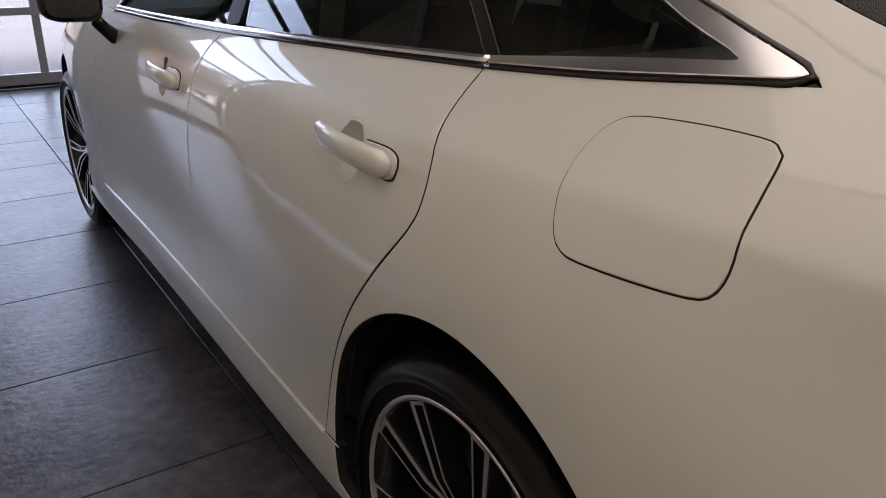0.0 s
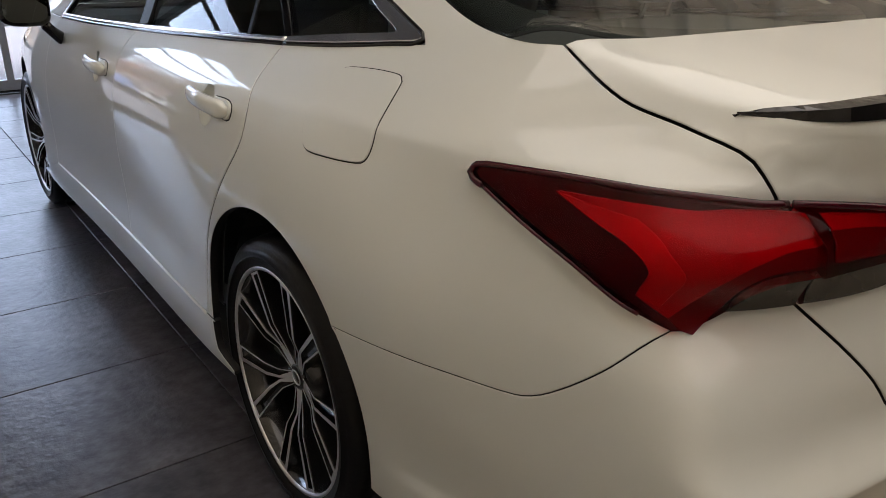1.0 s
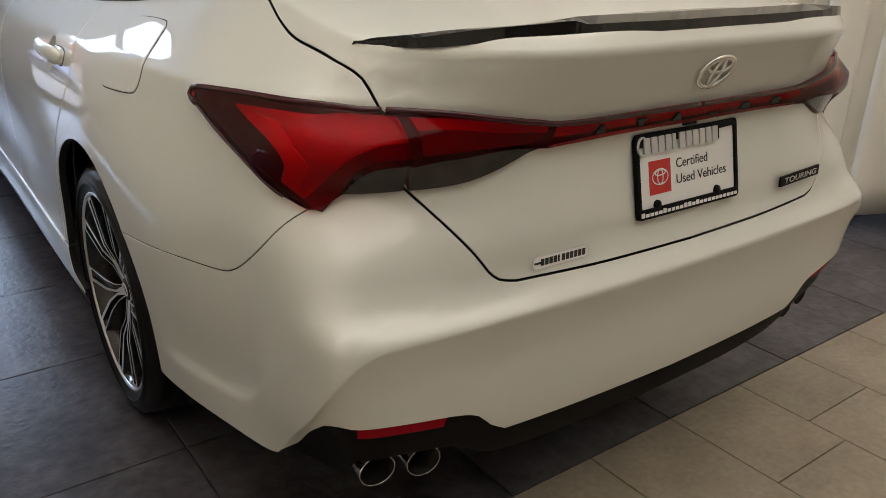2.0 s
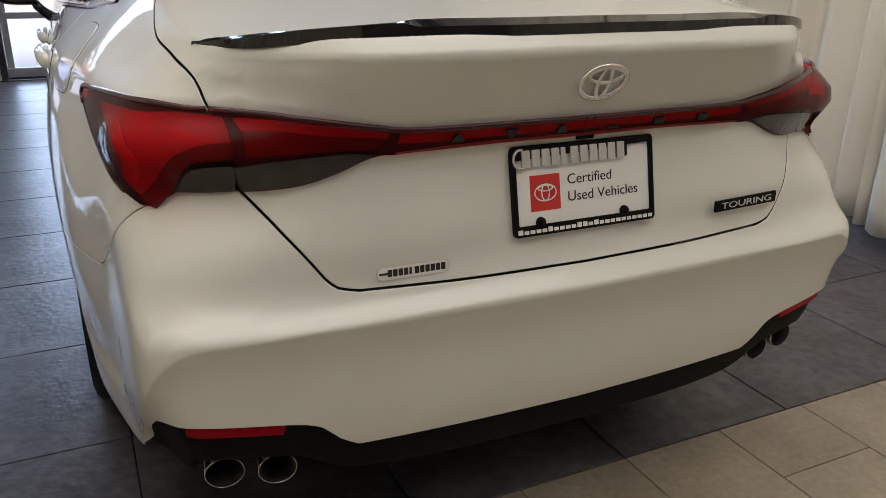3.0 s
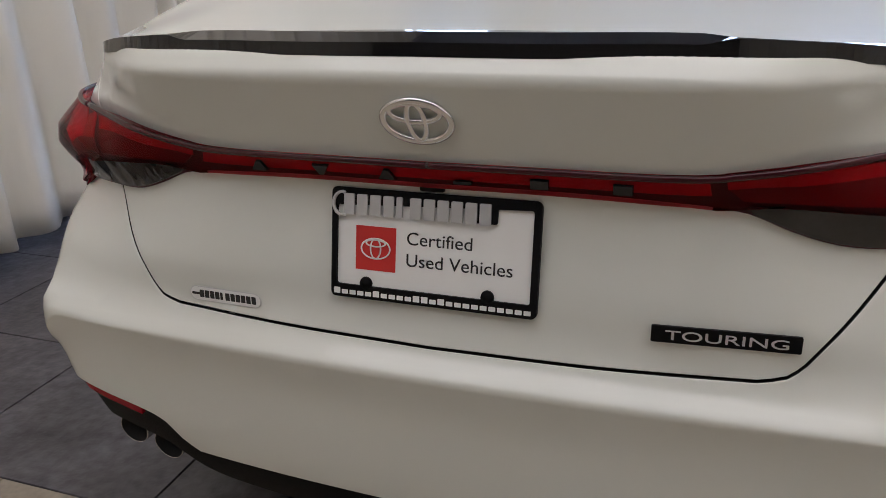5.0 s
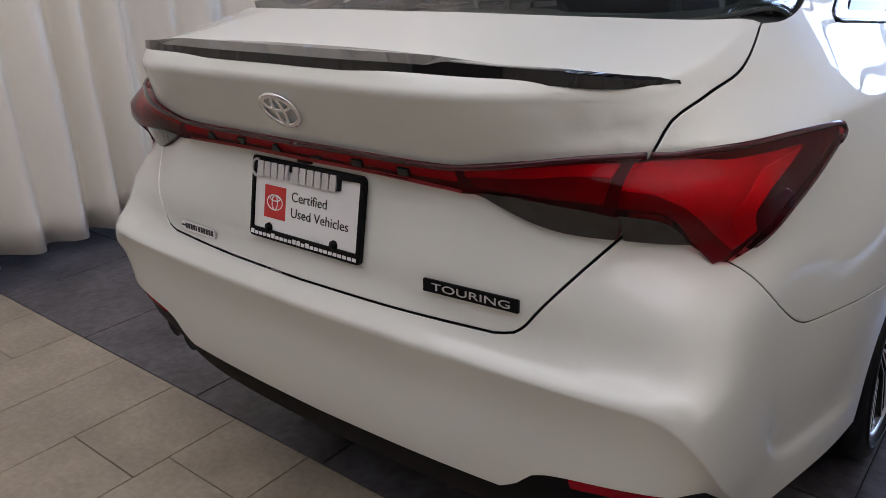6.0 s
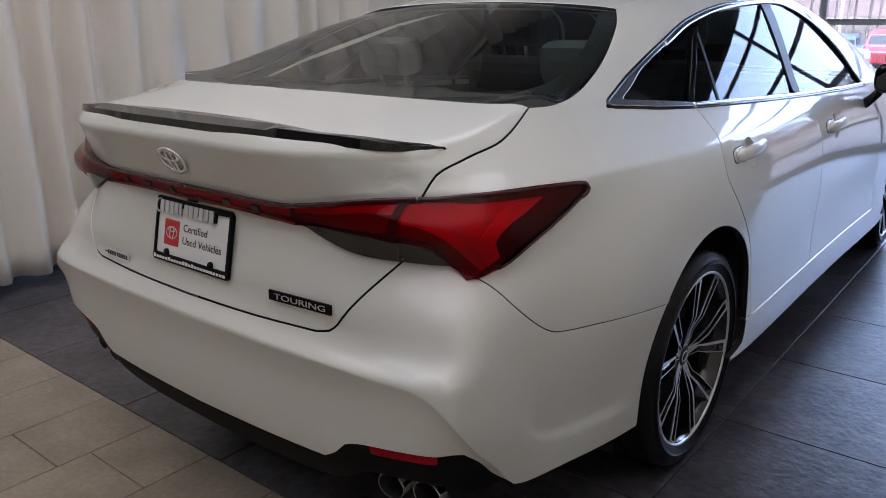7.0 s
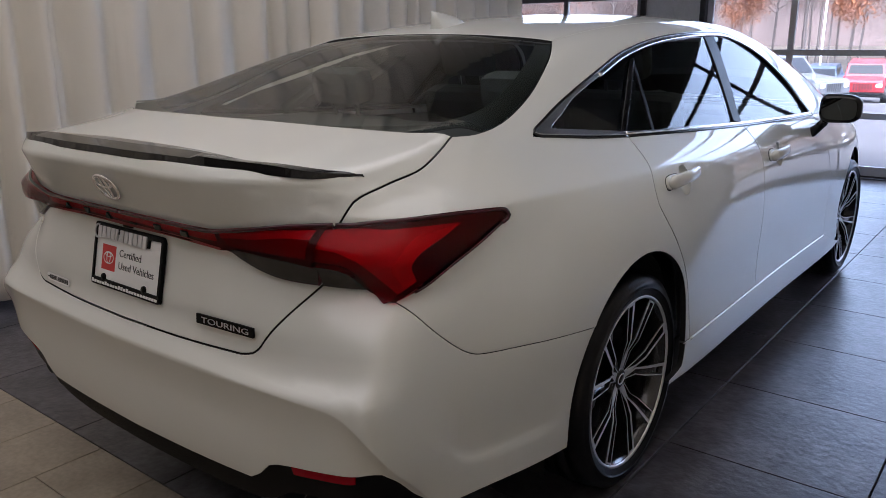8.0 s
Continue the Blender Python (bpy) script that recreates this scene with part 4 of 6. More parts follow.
    ex = bmesh.ops.extrude_face_region(gl, geom=gl.faces[:])
    bmesh.ops.translate(gl, vec=(0, 0.01, 0), verts=[v for v in ex["geom"] if isinstance(v, bmesh.types.BMVert)])
    bmesh.ops.recalc_face_normals(gl, faces=gl.faces)
    part("mirror_glass", gl, MIRROR, mir)
    foot = loft_box([(s * 0.85, 1.86, 0.90), (s * 0.895, 1.855, 0.93), (s * 0.945, 1.83, 0.985)], [(0.05, 0.025), (0.05, 0.03), (0.06, 0.03)])
    part("mirror_foot", foot, GLOSS_BLACK, mir)
    # lamp cluster on the corner
    lamp = panel("tail_lamp", [LAMP_TOP, LID_LAMP, LAMP_IN, LAMP_TOE, LAMP_LOW, LAMP_TIP], TAIL_EYE, LAMP_DARK, car, 0.02, 0.0018, lift=-0.004, depth=0.05, flip=flip, label="dark red wraparound tail lamp", skin=lamp_core)
    red_low = [(0.748, -0.906, 0.827), (0.730, -0.925, 0.857), (0.717, -0.952, 0.888), (0.696, -0.966, 0.909), (0.660, -0.981, 0.919), (0.616, -0.990, 0.921)]
    rim_low = [(0.732, -0.930, 0.806), (0.7015, -0.941, 0.847), (0.692, -0.965, 0.880), (0.671, -0.983, 0.8985), (0.613, -0.995, 0.905)]
    red_in = [(0.789, -0.744, 0.954), (0.782, -0.810, 0.930), (0.7775, -0.875, 0.912), (0.775, -0.894, 0.890), (0.772, -0.880, 0.862), (0.7705, -0.875, 0.853)]
    panel("red_lens", [[(0.622, -0.970, 0.945), (0.689, -0.931, 0.950), (0.738, -0.895, 0.9545), (0.779, -0.790, 0.956), (0.789, -0.744, 0.954)], red_in, [(0.7705, -0.875, 0.853), (0.748, -0.906, 0.827)], red_low, [(0.616, -0.990, 0.921), (0.622, -0.970, 0.945)]], TAIL_EYE, LAMP_RED, lamp, 0.025, 0, lift=0.0052, depth=0.003, flip=flip, label="bright red ribbed lens", step=0.01, skin=lamp_core)
    # brighter light guide along the inner edge of the lens
    guide = [(0.757, -0.862, 0.935), (0.751, -0.905, 0.914), (0.749, -0.924, 0.890), (0.752, -0.908, 0.862), (0.7555, -0.897, 0.842)]
    panel("light_guide", [[(0.786, -0.752, 0.952), (0.780, -0.810, 0.930), (0.7755, -0.875, 0.912), (0.773, -0.894, 0.890), (0.770, -0.880, 0.862), (0.7685, -0.876, 0.854)], [(0.7685, -0.876, 0.854), (0.7555, -0.897, 0.842)], back(guide), [(0.757, -0.862, 0.935), (0.786, -0.752, 0.952)]], TAIL_EYE, LAMP_GUIDE, lamp, 0.03, 0, lift=0.0068, depth=0.002, flip=flip, label="bright red light guide", step=0.01, skin=lamp_core)
    panel("rim_lens", [back(red_low), [(0.748, -0.906, 0.827), (0.739, -0.917, 0.809)], [(0.739, -0.917, 0.809), (0.732, -0.930, 0.806)], rim_low, [(0.613, -0.995, 0.905), (0.616, -0.990, 0.921)]], TAIL_EYE, LAMP_MID, lamp, 0.03, 0.0006, lift=0.0048, depth=0.003, flip=flip, label="deep red lower lens", step=0.01, skin=lamp_core)
    panel("smoked_lens", [[(0.612, -0.99, 0.901), (0.669, -0.983, 0.895), (0.688, -0.965, 0.876), (0.698, -0.943, 0.845), (0.694, -0.93, 0.839)], [(0.694, -0.93, 0.839), (0.613, -0.975, 0.845)], [(0.613, -0.975, 0.845), (0.612, -0.99, 0.901)]], TAIL_EYE, LAMP_SMOKE, lamp, 0.03, 0.0006, lift=0.005, depth=0.003, flip=flip, label="smoked grey lens", step=0.01, skin=lamp_core)
    panel("lens_cover", [LAMP_TOP, [(0.644, -0.967, 0.962), (0.611, -0.99, 0.904)], [(0.611, -0.99, 0.904), (0.671, -0.983, 0.897), (0.690, -0.965, 0.878), (0.6995, -0.942, 0.846), (0.712, -0.925, 0.822)], LAMP_TOE[2:], LAMP_LOW, LAMP_TIP], TAIL_EYE, COVER, lamp, 0.02, 0.0016, lift=0.010, depth=0.024, flip=flip, label="glossy clear red lens", skin=lamp_skin)
    edge_bead("lamp_edge", LAMP_TOP[::-1] + LAMP_TIP[::-1][1:], lamp, flip)
    edge_bead("lamp_edge", LAMP_LOW[1:], lamp, flip, 0.0022)
    # reflector and tail pipes
    panel("reflector", [[(0.582, -1.08, 0.442), (0.66, -1.066, 0.452), (0.742, -1.045, 0.460)], [(0.742, -1.045, 0.460), (0.742, -1.045, 0.440)], [(0.742, -1.045, 0.440), (0.66, -1.066, 0.432), (0.587, -1.08, 0.423)], [(0.587, -1.08, 0.423), (0.582, -1.08, 0.442)]], (0, -0.2, 0.55), RED_GLASS, car, 0.05, 0, lift=-0.008, depth=0.01, flip=flip, label="red bumper reflector")
    for x, y, z in ((0.584, -0.972, 0.317), (0.676, -0.958, 0.326)):
        pipe = lathe([(0.20, 0.030), (0.0, 0.0315), (-0.046, 0.0322), (-0.049, 0.0320), (-0.0485, 0.0310), (0.0, 0.0295), (0.15, 0.028), (0.15, 0.0)], 32, "y")
        for v in pipe.verts:
            v.co = Vector((v.co.x * 1.1, v.co.y, v.co.z * 0.95))
        for f in pipe.faces:
            c = f.calc_center_median()
            f.material_index = 1 if math.hypot(c.x / 1.1, c.z / 0.95) < 0.0308 or (c.y > -0.03 and abs(f.normal.y) < 0.5 and f.normal.dot(Vector((c.x, 0, c.z))) < 0) else 0
        bmesh.ops.transform(pipe, matrix=Matrix.Translation((s * x, y, z)) @ pose(0, 0, 0, 0, 0, s * 6), verts=pipe.verts)
        part("exhaust_tip", pipe, (TRIM, SEAL_AND_SHADE), car, "round polished exhaust tip")
    for yc in (0, AXLE_F):
        arc = [(0.415 * math.cos(radians(a)), 0.415 * math.sin(radians(a))) for a in range(-20, 201, 10)]
        bm = bmesh.new()
        r0 = [bm.verts.new((s * 0.83, yc - 0.02 + c, 0.335 + d)) for c, d in arc]
        r1 = [bm.verts.new((s * 0.52, yc - 0.02 + c, 0.335 + d)) for c, d in arc]
        for i in range(len(arc) - 1):
            bm.faces.new((r0[i], r0[i + 1], r1[i + 1], r1[i]))
        bm.faces.new(r1)
        part("wheel_housing", bm, SEAL_AND_SHADE, car)
    panel("door_lining", [BELT_R, BELT_F[0:1] + BELT_F[1:], DOOR_F, [(0.9, 2.2, 0.362), (0.909, 0.42, 0.362)], back(DOOR_R)], "side", CLOTH, car, 0.08, 0.012, lift=-0.045, depth=0.004, flip=flip)
    panel("pillar_lining", [back(LID_SEAM[:2]), [(0.672, -0.617, 1.121), (0.682, -0.450, 1.130), (0.631, -0.195, 1.207), (0.570, -0.015, 1.285), (0.50, 0.115, 1.334)], DITCH[:-1], [(0.63, 2.35, 1.13), (0.75, 2.2, 1.06), (0.846, 1.96, 0.987)], back(DLO_TOP), BELT_Q, DOOR_R[:4], [(0.887, 0.115, 0.868), (0.80, -0.6, 0.9), (0.69, -0.728, 1.077)]], (0, -0.1, 0.7), CLOTH, car, 0.06, 0.02, lift=-0.02, depth=0.003, flip=flip)


def loft_box(path, sizes):
    bm = bmesh.new()
    rows = []
    for (x, y, z), (a, b) in zip(path, sizes):
        rows.append([bm.verts.new((x, y + a * math.cos(t) * 0.5, z + b * math.sin(t))) for t in [2 * math.pi * k / 12 for k in range(12)]])
    for p, q in zip(rows, rows[1:]):
        for i in range(12):
            bm.faces.new((p[i], p[(i + 1) % 12], q[(i + 1) % 12], q[i]))
    bm.faces.new(rows[0][::-1])
    bm.faces.new(rows[-1])
    bmesh.ops.recalc_face_normals(bm, faces=bm.faces)
    for f in bm.faces:
        f.smooth = True
    return bm


side_panels(False)
side_panels(True)
for flip in (False, True):
    panel("frit_band", [LID_BASE, [(0.672, -0.617, 1.121), (0.684, -0.545, 1.119), (0.682, -0.450, 1.130), (0.663, -0.335, 1.157), (0.631, -0.195, 1.207), (0.570, -0.015, 1.285), (0.50, 0.115, 1.334)], [(0.50, 0.115, 1.334), (0.455, 0.085, 1.335)], [(0.455, 0.085, 1.335), (0.51, -0.03, 1.292), (0.565, -0.19, 1.225), (0.594, -0.32, 1.178), (0.610, -0.43, 1.15), (0.605, -0.52, 1.14), (0.56, -0.60, 1.14), (0.31, -0.694, 1.147), (0, -0.716, 1.149)], [(0, -0.716, 1.149), (0, -0.752, 1.134)]], (0, -0.2, 0.8), SEAL_AND_SHADE, car, 0.06, 0.004, lift=-0.011, depth=0.002, flip=flip, label="black printed edge of the rear window", skin=backlight_skin)
panel("headliner", both_halves([[(0, 0.11, 1.355), (0.348, 0.12, 1.348), (0.49, 0.14, 1.334)], DITCH[1:5], [(0.55, 1.88, 1.31), (0.3, 1.95, 1.34), (0, 1.98, 1.35)]]), "top", LINER, car, 0.1, 0.003, lift=-0.03, depth=0.003)
# bonnet and nose
panel("hood", both_halves([[(0, 2.87, 0.985), (0.4, 2.82, 0.985), (0.71, 2.67, 0.97)], [(0.71, 2.67, 0.97), (0.715, 3.0, 0.93), (0.695, 3.3, 0.87)], [(0.695, 3.3, 0.87), (0.5, 3.6, 0.8), (0, 3.7, 0.78)]]), "top", PAINT, car, 0.09, 0.002, rim=SEAL_AND_SHADE)
panel("front_bumper", both_halves([[(0, 3.7, 0.78), (0.5, 3.6, 0.8), (0.695, 3.3, 0.87)], [(0.695, 3.3, 0.87), (0.80, 3.3, 0.6), (0.84, 3.24, 0.38)], [(0.84, 3.24, 0.38), (0.82, 3.25, 0.22)], [(0.82, 3.25, 0.22), (0.6, 3.6, 0.2), (0, 3.75, 0.2)]]), (0, 2.9, 0.5, 1), PAINT, car, 0.09, 0.002, rim=SEAL_AND_SHADE)
bm = box(bmesh.new(), (-0.80, 0.42, 0.16), (0.80, 2.44, 0.28))
box(bm, (-0.53, -0.74, 0.2), (0.53, 0.43, 0.5))
box(bm, (-0.53, 2.43, 0.2), (0.53, 3.6, 0.5))
part("underbody", bm, SEAL_AND_SHADE, car)

# fuel flap, on the driver's side only
FLAP = [(0.816, -0.349, 0.975), (0.83, -0.353, 0.951), (0.841, -0.352, 0.931), (0.848, -0.343, 0.915), (0.853, -0.322, 0.908), (0.859, -0.26, 0.902), (0.864, -0.19, 0.899), (0.865, -0.165, 0.903), (0.862, -0.147, 0.918), (0.848, -0.134, 0.952), (0.825, -0.128, 0.988), (0.80, -0.132, 1.015), (0.782, -0.147, 1.034), (0.772, -0.175, 1.043), (0.765, -0.25, 1.048), (0.762, -0.312, 1.048), (0.763, -0.332, 1.045), (0.768, -0.343, 1.037), (0.785, -0.346, 1.014), (0.816, -0.349, 0.975)]
# dark sheet laid under the flap as the shade in its gap
panel("fuel_flap_seal", [FLAP], "side", SEAL_AND_SHADE, car, 0.022, 0.0002, lift=0.0008, depth=0.002, flip=True, step=0.012)
panel("fuel_flap", [FLAP], "side", PAINT, car, 0.022, 0.0030, lift=0.003, depth=0.003, flip=True, step=0.012, label="white fuel filler flap")

# light bar across the lid
BAR_TOP = [(0, -1.07, 0.938), (0.2, -1.068, 0.939), (0.353, -1.064, 0.941), (0.40, -1.06, 0.948), (0.48, -1.045, 0.959), (0.56, -1.012, 0.963), (0.638, -0.969, 0.962)]
BAR_END = [(0.638, -0.969, 0.962), (0.604, -0.981, 0.842)]
BAR_LOW = [(0.604, -0.981, 0.842), (0.565, -1.0, 0.845), (0.517, -1.02, 0.853), (0.464, -1.038, 0.871), (0.414, -1.052, 0.892), (0.375, -1.058, 0.898), (0.343, -1.06, 0.901), (0.2, -1.066, 0.903), (0, -1.067, 0.903)]
bar = panel("light_bar", both_halves([BAR_TOP, BAR_END, BAR_LOW]), TAIL_EYE, LAMP_DARK, car, 0.02, 0.0004, lift=0.0005, depth=0.05, label="dark red light bar across the boot lid", skin=lamp_core)
panel("red_strip", both_halves([[(0, -1.07, 0.931), (0.2, -1.068, 0.932), (0.362, -1.064, 0.934)], [(0.362, -1.064, 0.934), (0.366, -1.06, 0.917)], [(0.366, -1.06, 0.917), (0.2, -1.066, 0.916), (0, -1.067, 0.916)]]), TAIL_EYE, LAMP_RED, bar, 0.03, 0, lift=0.0066, depth=0.003, step=0.012, skin=lamp_core)
for flip in (False, True):
    panel("red_lens", [[(0.384, -1.06, 0.936), (0.433, -1.05, 0.946), (0.536, -1.02, 0.953), (0.606, -0.985, 0.951)], [(0.606, -0.985, 0.951), (0.597, -0.99, 0.931)], [(0.597, -0.99, 0.931), (0.536, -1.015, 0.936), (0.433, -1.05, 0.933), (0.386, -1.058, 0.927)], [(0.386, -1.058, 0.927), (0.384, -1.06, 0.936)]], TAIL_EYE, LAMP_RED, bar, 0.03, 0, lift=0.0066, depth=0.003, flip=flip, step=0.012, skin=lamp_core)
    panel("rim_lens", [[(0.387, -1.06, 0.926), (0.433, -1.05, 0.932), (0.536, -1.015, 0.935), (0.597, -0.99, 0.930)], [(0.597, -0.99, 0.930), (0.590, -0.99, 0.909)], [(0.590, -0.99, 0.909), (0.504, -1.03, 0.911), (0.405, -1.055, 0.911)], [(0.405, -1.055, 0.911), (0.387, -1.06, 0.926)]], TAIL_EYE, LAMP_MID, bar, 0.03, 0.0004, lift=0.0062, depth=0.003, flip=flip, step=0.012, skin=lamp_core, label="deep red lower lens")
    panel("smoked_lens", [[(0.408, -1.052, 0.9015), (0.47, -1.035, 0.905), (0.55, -1.005, 0.904), (0.609, -0.979, 0.901)], [(0.609, -0.979, 0.901), (0.601, -0.981, 0.848)], [(0.601, -0.981, 0.848), (0.55, -1.005, 0.853), (0.50, -1.025, 0.863), (0.45, -1.04, 0.881), (0.408, -1.052, 0.899)]], TAIL_EYE, LAMP_SMOKE, bar, 0.03, 0, lift=0.0062, depth=0.003, flip=flip, step=0.012, skin=lamp_core)


def on_tail(x, z, up=0.0):
    """A pose on the tail: x to the right, y up, z out of the skin."""
    p = cast(np.array([[x, -0.4, z]]), np.array([[0.0, -1.0, 0.0]]), 0.0, 1.2)
    n = Vector(normals(p)[0])
    r = Vector((1, 0, 0)) - n * n.x
    r.normalize()
    u = n.cross(r)
    m = Matrix((r, u, n)).transposed().to_4x4()
    m.translation = Vector(p[0]) + n * up
    return m


panel("lens_cover", both_halves([BAR_TOP, [(0.638, -0.969, 0.962), (0.611, -0.98, 0.904)], [(0.611, -0.98, 0.904), (0.55, -1.01, 0.907), (0.46, -1.04, 0.908), (0.405, -1.054, 0.902), (0.375, -1.058, 0.8985), (0.343, -1.06, 0.901), (0.2, -1.066, 0.903), (0, -1.067, 0.903)]]), TAIL_EYE, COVER, bar, 0.02, 0.0006, lift=0.011, depth=0.024, label="glossy clear red lens", skin=lamp_skin)
for flip in (False, True):
    edge_bead("lamp_edge", BAR_TOP, bar, flip)
for x, shape in ((-0.264, "up"), (-0.162, "down"), (-0.060, "up"), (0.050, "low"), (0.155, "block"), (0.262, "block")):
    out = {"up": ((-0.014, -0.008), (0.014, -0.008), (0.004, 0.008), (-0.004, 0.008)), "down": ((-0.004, -0.008), (0.004, -0.008), (0.014, 0.008), (-0.014, 0.008)), "low": ((-0.014, -0.008), (0.014, -0.008), (0.014, -0.003), (-0.014, -0.003)), "block": ((-0.013, -0.008), (0.013, -0.008), (0.013, 0.0065), (-0.013, 0.0065))}[shape]
    bm = bmesh.new()
    low = [bm.verts.new((u, v, -0.003)) for u, v in out]
    top = [bm.verts.new((u * 0.9, v * 0.9, 0.0015)) for u, v in out]
    bm.faces.new(low[::-1])
    bm.faces.new(top)
    for i in range(4):
        bm.faces.new((low[i], low[(i + 1) % 4], top[(i + 1) % 4], top[i]))
    bmesh.ops.transform(bm, matrix=on_tail(x, 0.921, 0.0125), verts=bm.verts)
    part("badge_block", bm, GLOSS_BLACK, bar, "small gloss black badge block")

# oval emblem
emblem = part("emblem", sweep(*[[tuple(on_tail(0, 1.002, 0.004) @ Vector((a * math.cos(t), b * math.sin(t), 0))) for t in [2 * math.pi * k / 48 for k in range(48)]] if q == 0 else [tuple(on_tail(0, 1.002).col[2][:3])] * 48 for q, (a, b) in enumerate(((0.047, 0.0335), (0, 0)))], [(0.0055 * math.cos(t), 0.004 * math.sin(t)) for t in [2 * math.pi * k / 8 for k in range(8)]], closed=True), CHROME, car, "chrome oval emblem")
for a, b, v in ((0.012, 0.0305, 0.0), (0.0345, 0.015, 0.015)):
    pts = [tuple(on_tail(0, 1.002, 0.005) @ Vector((a * math.cos(t), v + b * math.sin(t), 0))) for t in [2 * math.pi * k / 40 for k in range(40)]]
    part("oval", sweep(pts, [tuple(on_tail(0, 1.002).col[2][:3])] * 40, [(0.0042 * math.cos(t), 0.003 * math.sin(t)) for t in [2 * math.pi * k / 8 for k in range(8)]], closed=True), CHROME, emblem)

# number plate in its frame
PLATE = Matrix.Translation((0.001, -1.076, 0.808)) @ pose(0, 0, 0, 90 - 12.3, 0, 0)
plate = part("plate", box(bmesh.new(), (-0.152, -0.076, -0.002), (0.152, 0.076, 0.001), 0.0008, PLATE), WHITE, car, "white number plate with red square and black print")


def rounded(bm, lo, hi, r, z0, z1, m):
    pts = []
    for cx, cy, a0 in ((hi[0] - r, hi[1] - r, 0), (lo[0] + r, hi[1] - r, 90), (lo[0] + r, lo[1] + r, 180), (hi[0] - r, lo[1] + r, 270)):
        for k in range(6):
            a = radians(a0 + 18 * k)
            pts.append((cx + r * math.cos(a), cy + r * math.sin(a)))
    top = [bm.verts.new(m @ Vector((x, y, z1))) for x, y in pts]
    low = [bm.verts.new(m @ Vector((x, y, z0))) for x, y in pts]
    bm.faces.new(top)
    bm.faces.new(low[::-1])
    n = len(pts)
    for i in range(n):
        bm.faces.new((low[i], low[(i + 1) % n], top[(i + 1) % n], top[i]))
    return bm


bm = bmesh.new()
ring = []
for w, h, r, z in ((0.156, 0.0815, 0.008, -0.004), (0.156, 0.0815, 0.008, 0.0045), (0.154, 0.0795, 0.007, 0.006)):
    pts = []
    for cx, cy, a0 in ((w - r, h - r, 0), (-w + r, h - r, 90), (-w + r, -h + r, 180), (w - r, -h + r, 270)):
        pts += [(cx + r * math.cos(radians(a0 + 18 * k)), cy + r * math.sin(radians(a0 + 18 * k)), z) for k in range(6)]
    ring.append([bm.verts.new(PLATE @ Vector(p)) for p in pts])
hole = []
for z in (0.006, 0.0005):
    pts = []
    for cx, cy, a0 in ((0.146 - 0.004, 0.068 - 0.004, 0), (-0.147 + 0.004, 0.056 - 0.004, 90), (-0.147 + 0.004, -0.062 + 0.004, 180), (0.146 - 0.004, -0.062 + 0.004, 270)):
        pts += [(cx + 0.004 * math.cos(radians(a0 + 18 * k)), cy + 0.004 * math.sin(radians(a0 + 18 * k)), z) for k in range(6)]
    hole.append([bm.verts.new(PLATE @ Vector(p)) for p in pts])
for p, q in zip(ring + hole, (ring + hole)[1:]):
    for i in range(24):
        bm.faces.new((p[i], p[(i + 1) % 24], q[(i + 1) % 24], q[i]))
bmesh.ops.recalc_face_normals(bm, faces=bm.faces)
pframe = part("plate_frame", bm, PLASTIC, car, "black plastic number plate frame")
for u in (-0.10, 0.085):
    tab = lathe([(0.0, 0.0), (0.0005, 0.010), (0.005, 0.009), (0.006, 0.0)], 16, "z")
    bmesh.ops.transform(tab, matrix=PLATE @ Matrix.Translation((u, -0.058, 0.0012)), verts=tab.verts)
    part("screw_tab", tab, PLASTIC, pframe)
part("tab", rounded(bmesh.new(), (0.06, 0.045), (0.095, 0.075), 0.003, 0.001, 0.0055, PLATE), PLASTIC, pframe)
# dealer name as plain raised blocks, ten and one
for k in range(11):
    u = -0.135 + k * 0.0205
    part("letter_block", rounded(bmesh.new(), (u, 0.043), (u + (0.009 if k in (4,) else 0.0165), 0.073), 0.002, 0.005, 0.0085, PLATE), SILVER, pframe, "raised silver letter block")
arc = [PLATE @ Vector((-0.138 + 0.014 * math.cos(radians(a)), 0.058 + 0.017 * math.sin(radians(a)), 0.007)) for a in range(70, 291, 20)]
part("letter_block", sweep([tuple(v) for v in arc], [tuple(PLATE.col[2][:3])] * len(arc), [(-0.002, -0.002), (0.002, -0.002), (0.002, 0.002), (-0.002, 0.002)]), SILVER, pframe)
for k in range(24):
    u = -0.150 + k * 0.01255
    tall = 0.009 if k in (0, 5, 10, 11, 13) else 0.0065
    part("print_bar", rounded(bmesh.new(), (u, -0.0765), (u + 0.0098, -0.0765 + tall), 0.001, 0.0055, 0.0066, PLATE), WHITE, pframe)
part("red_square", rounded(bmesh.new(), (-0.118, -0.038), (-0.055, 0.027), 0.0005, 0.0008, 0.0016, PLATE), RED_PRINT, plate)
for a, b, v in ((0.0225, 0.015, 0.0), (0.008, 0.0145, 0.0), (0.015, 0.005, 0.008)):
    pts = [tuple(PLATE @ Vector((-0.0865 + a * math.cos(t), -0.0055 + v + b * math.sin(t), 0.002))) for t in [2 * math.pi * k / 36 for k in range(36)]]
    part("oval_print", sweep(pts, [tuple(PLATE.col[2][:3])] * 36, [(-0.0011, -0.0003), (0.0011, -0.0003), (0.0011, 0.0003), (-0.0011, 0.0003)], closed=True), WHITE, plate)
words("line_of_print", "Certified", 0.0265, PLATE @ Matrix.Translation((-0.038, 0.005, 0.0014)), INK, plate, 0.0003, 0.0975)
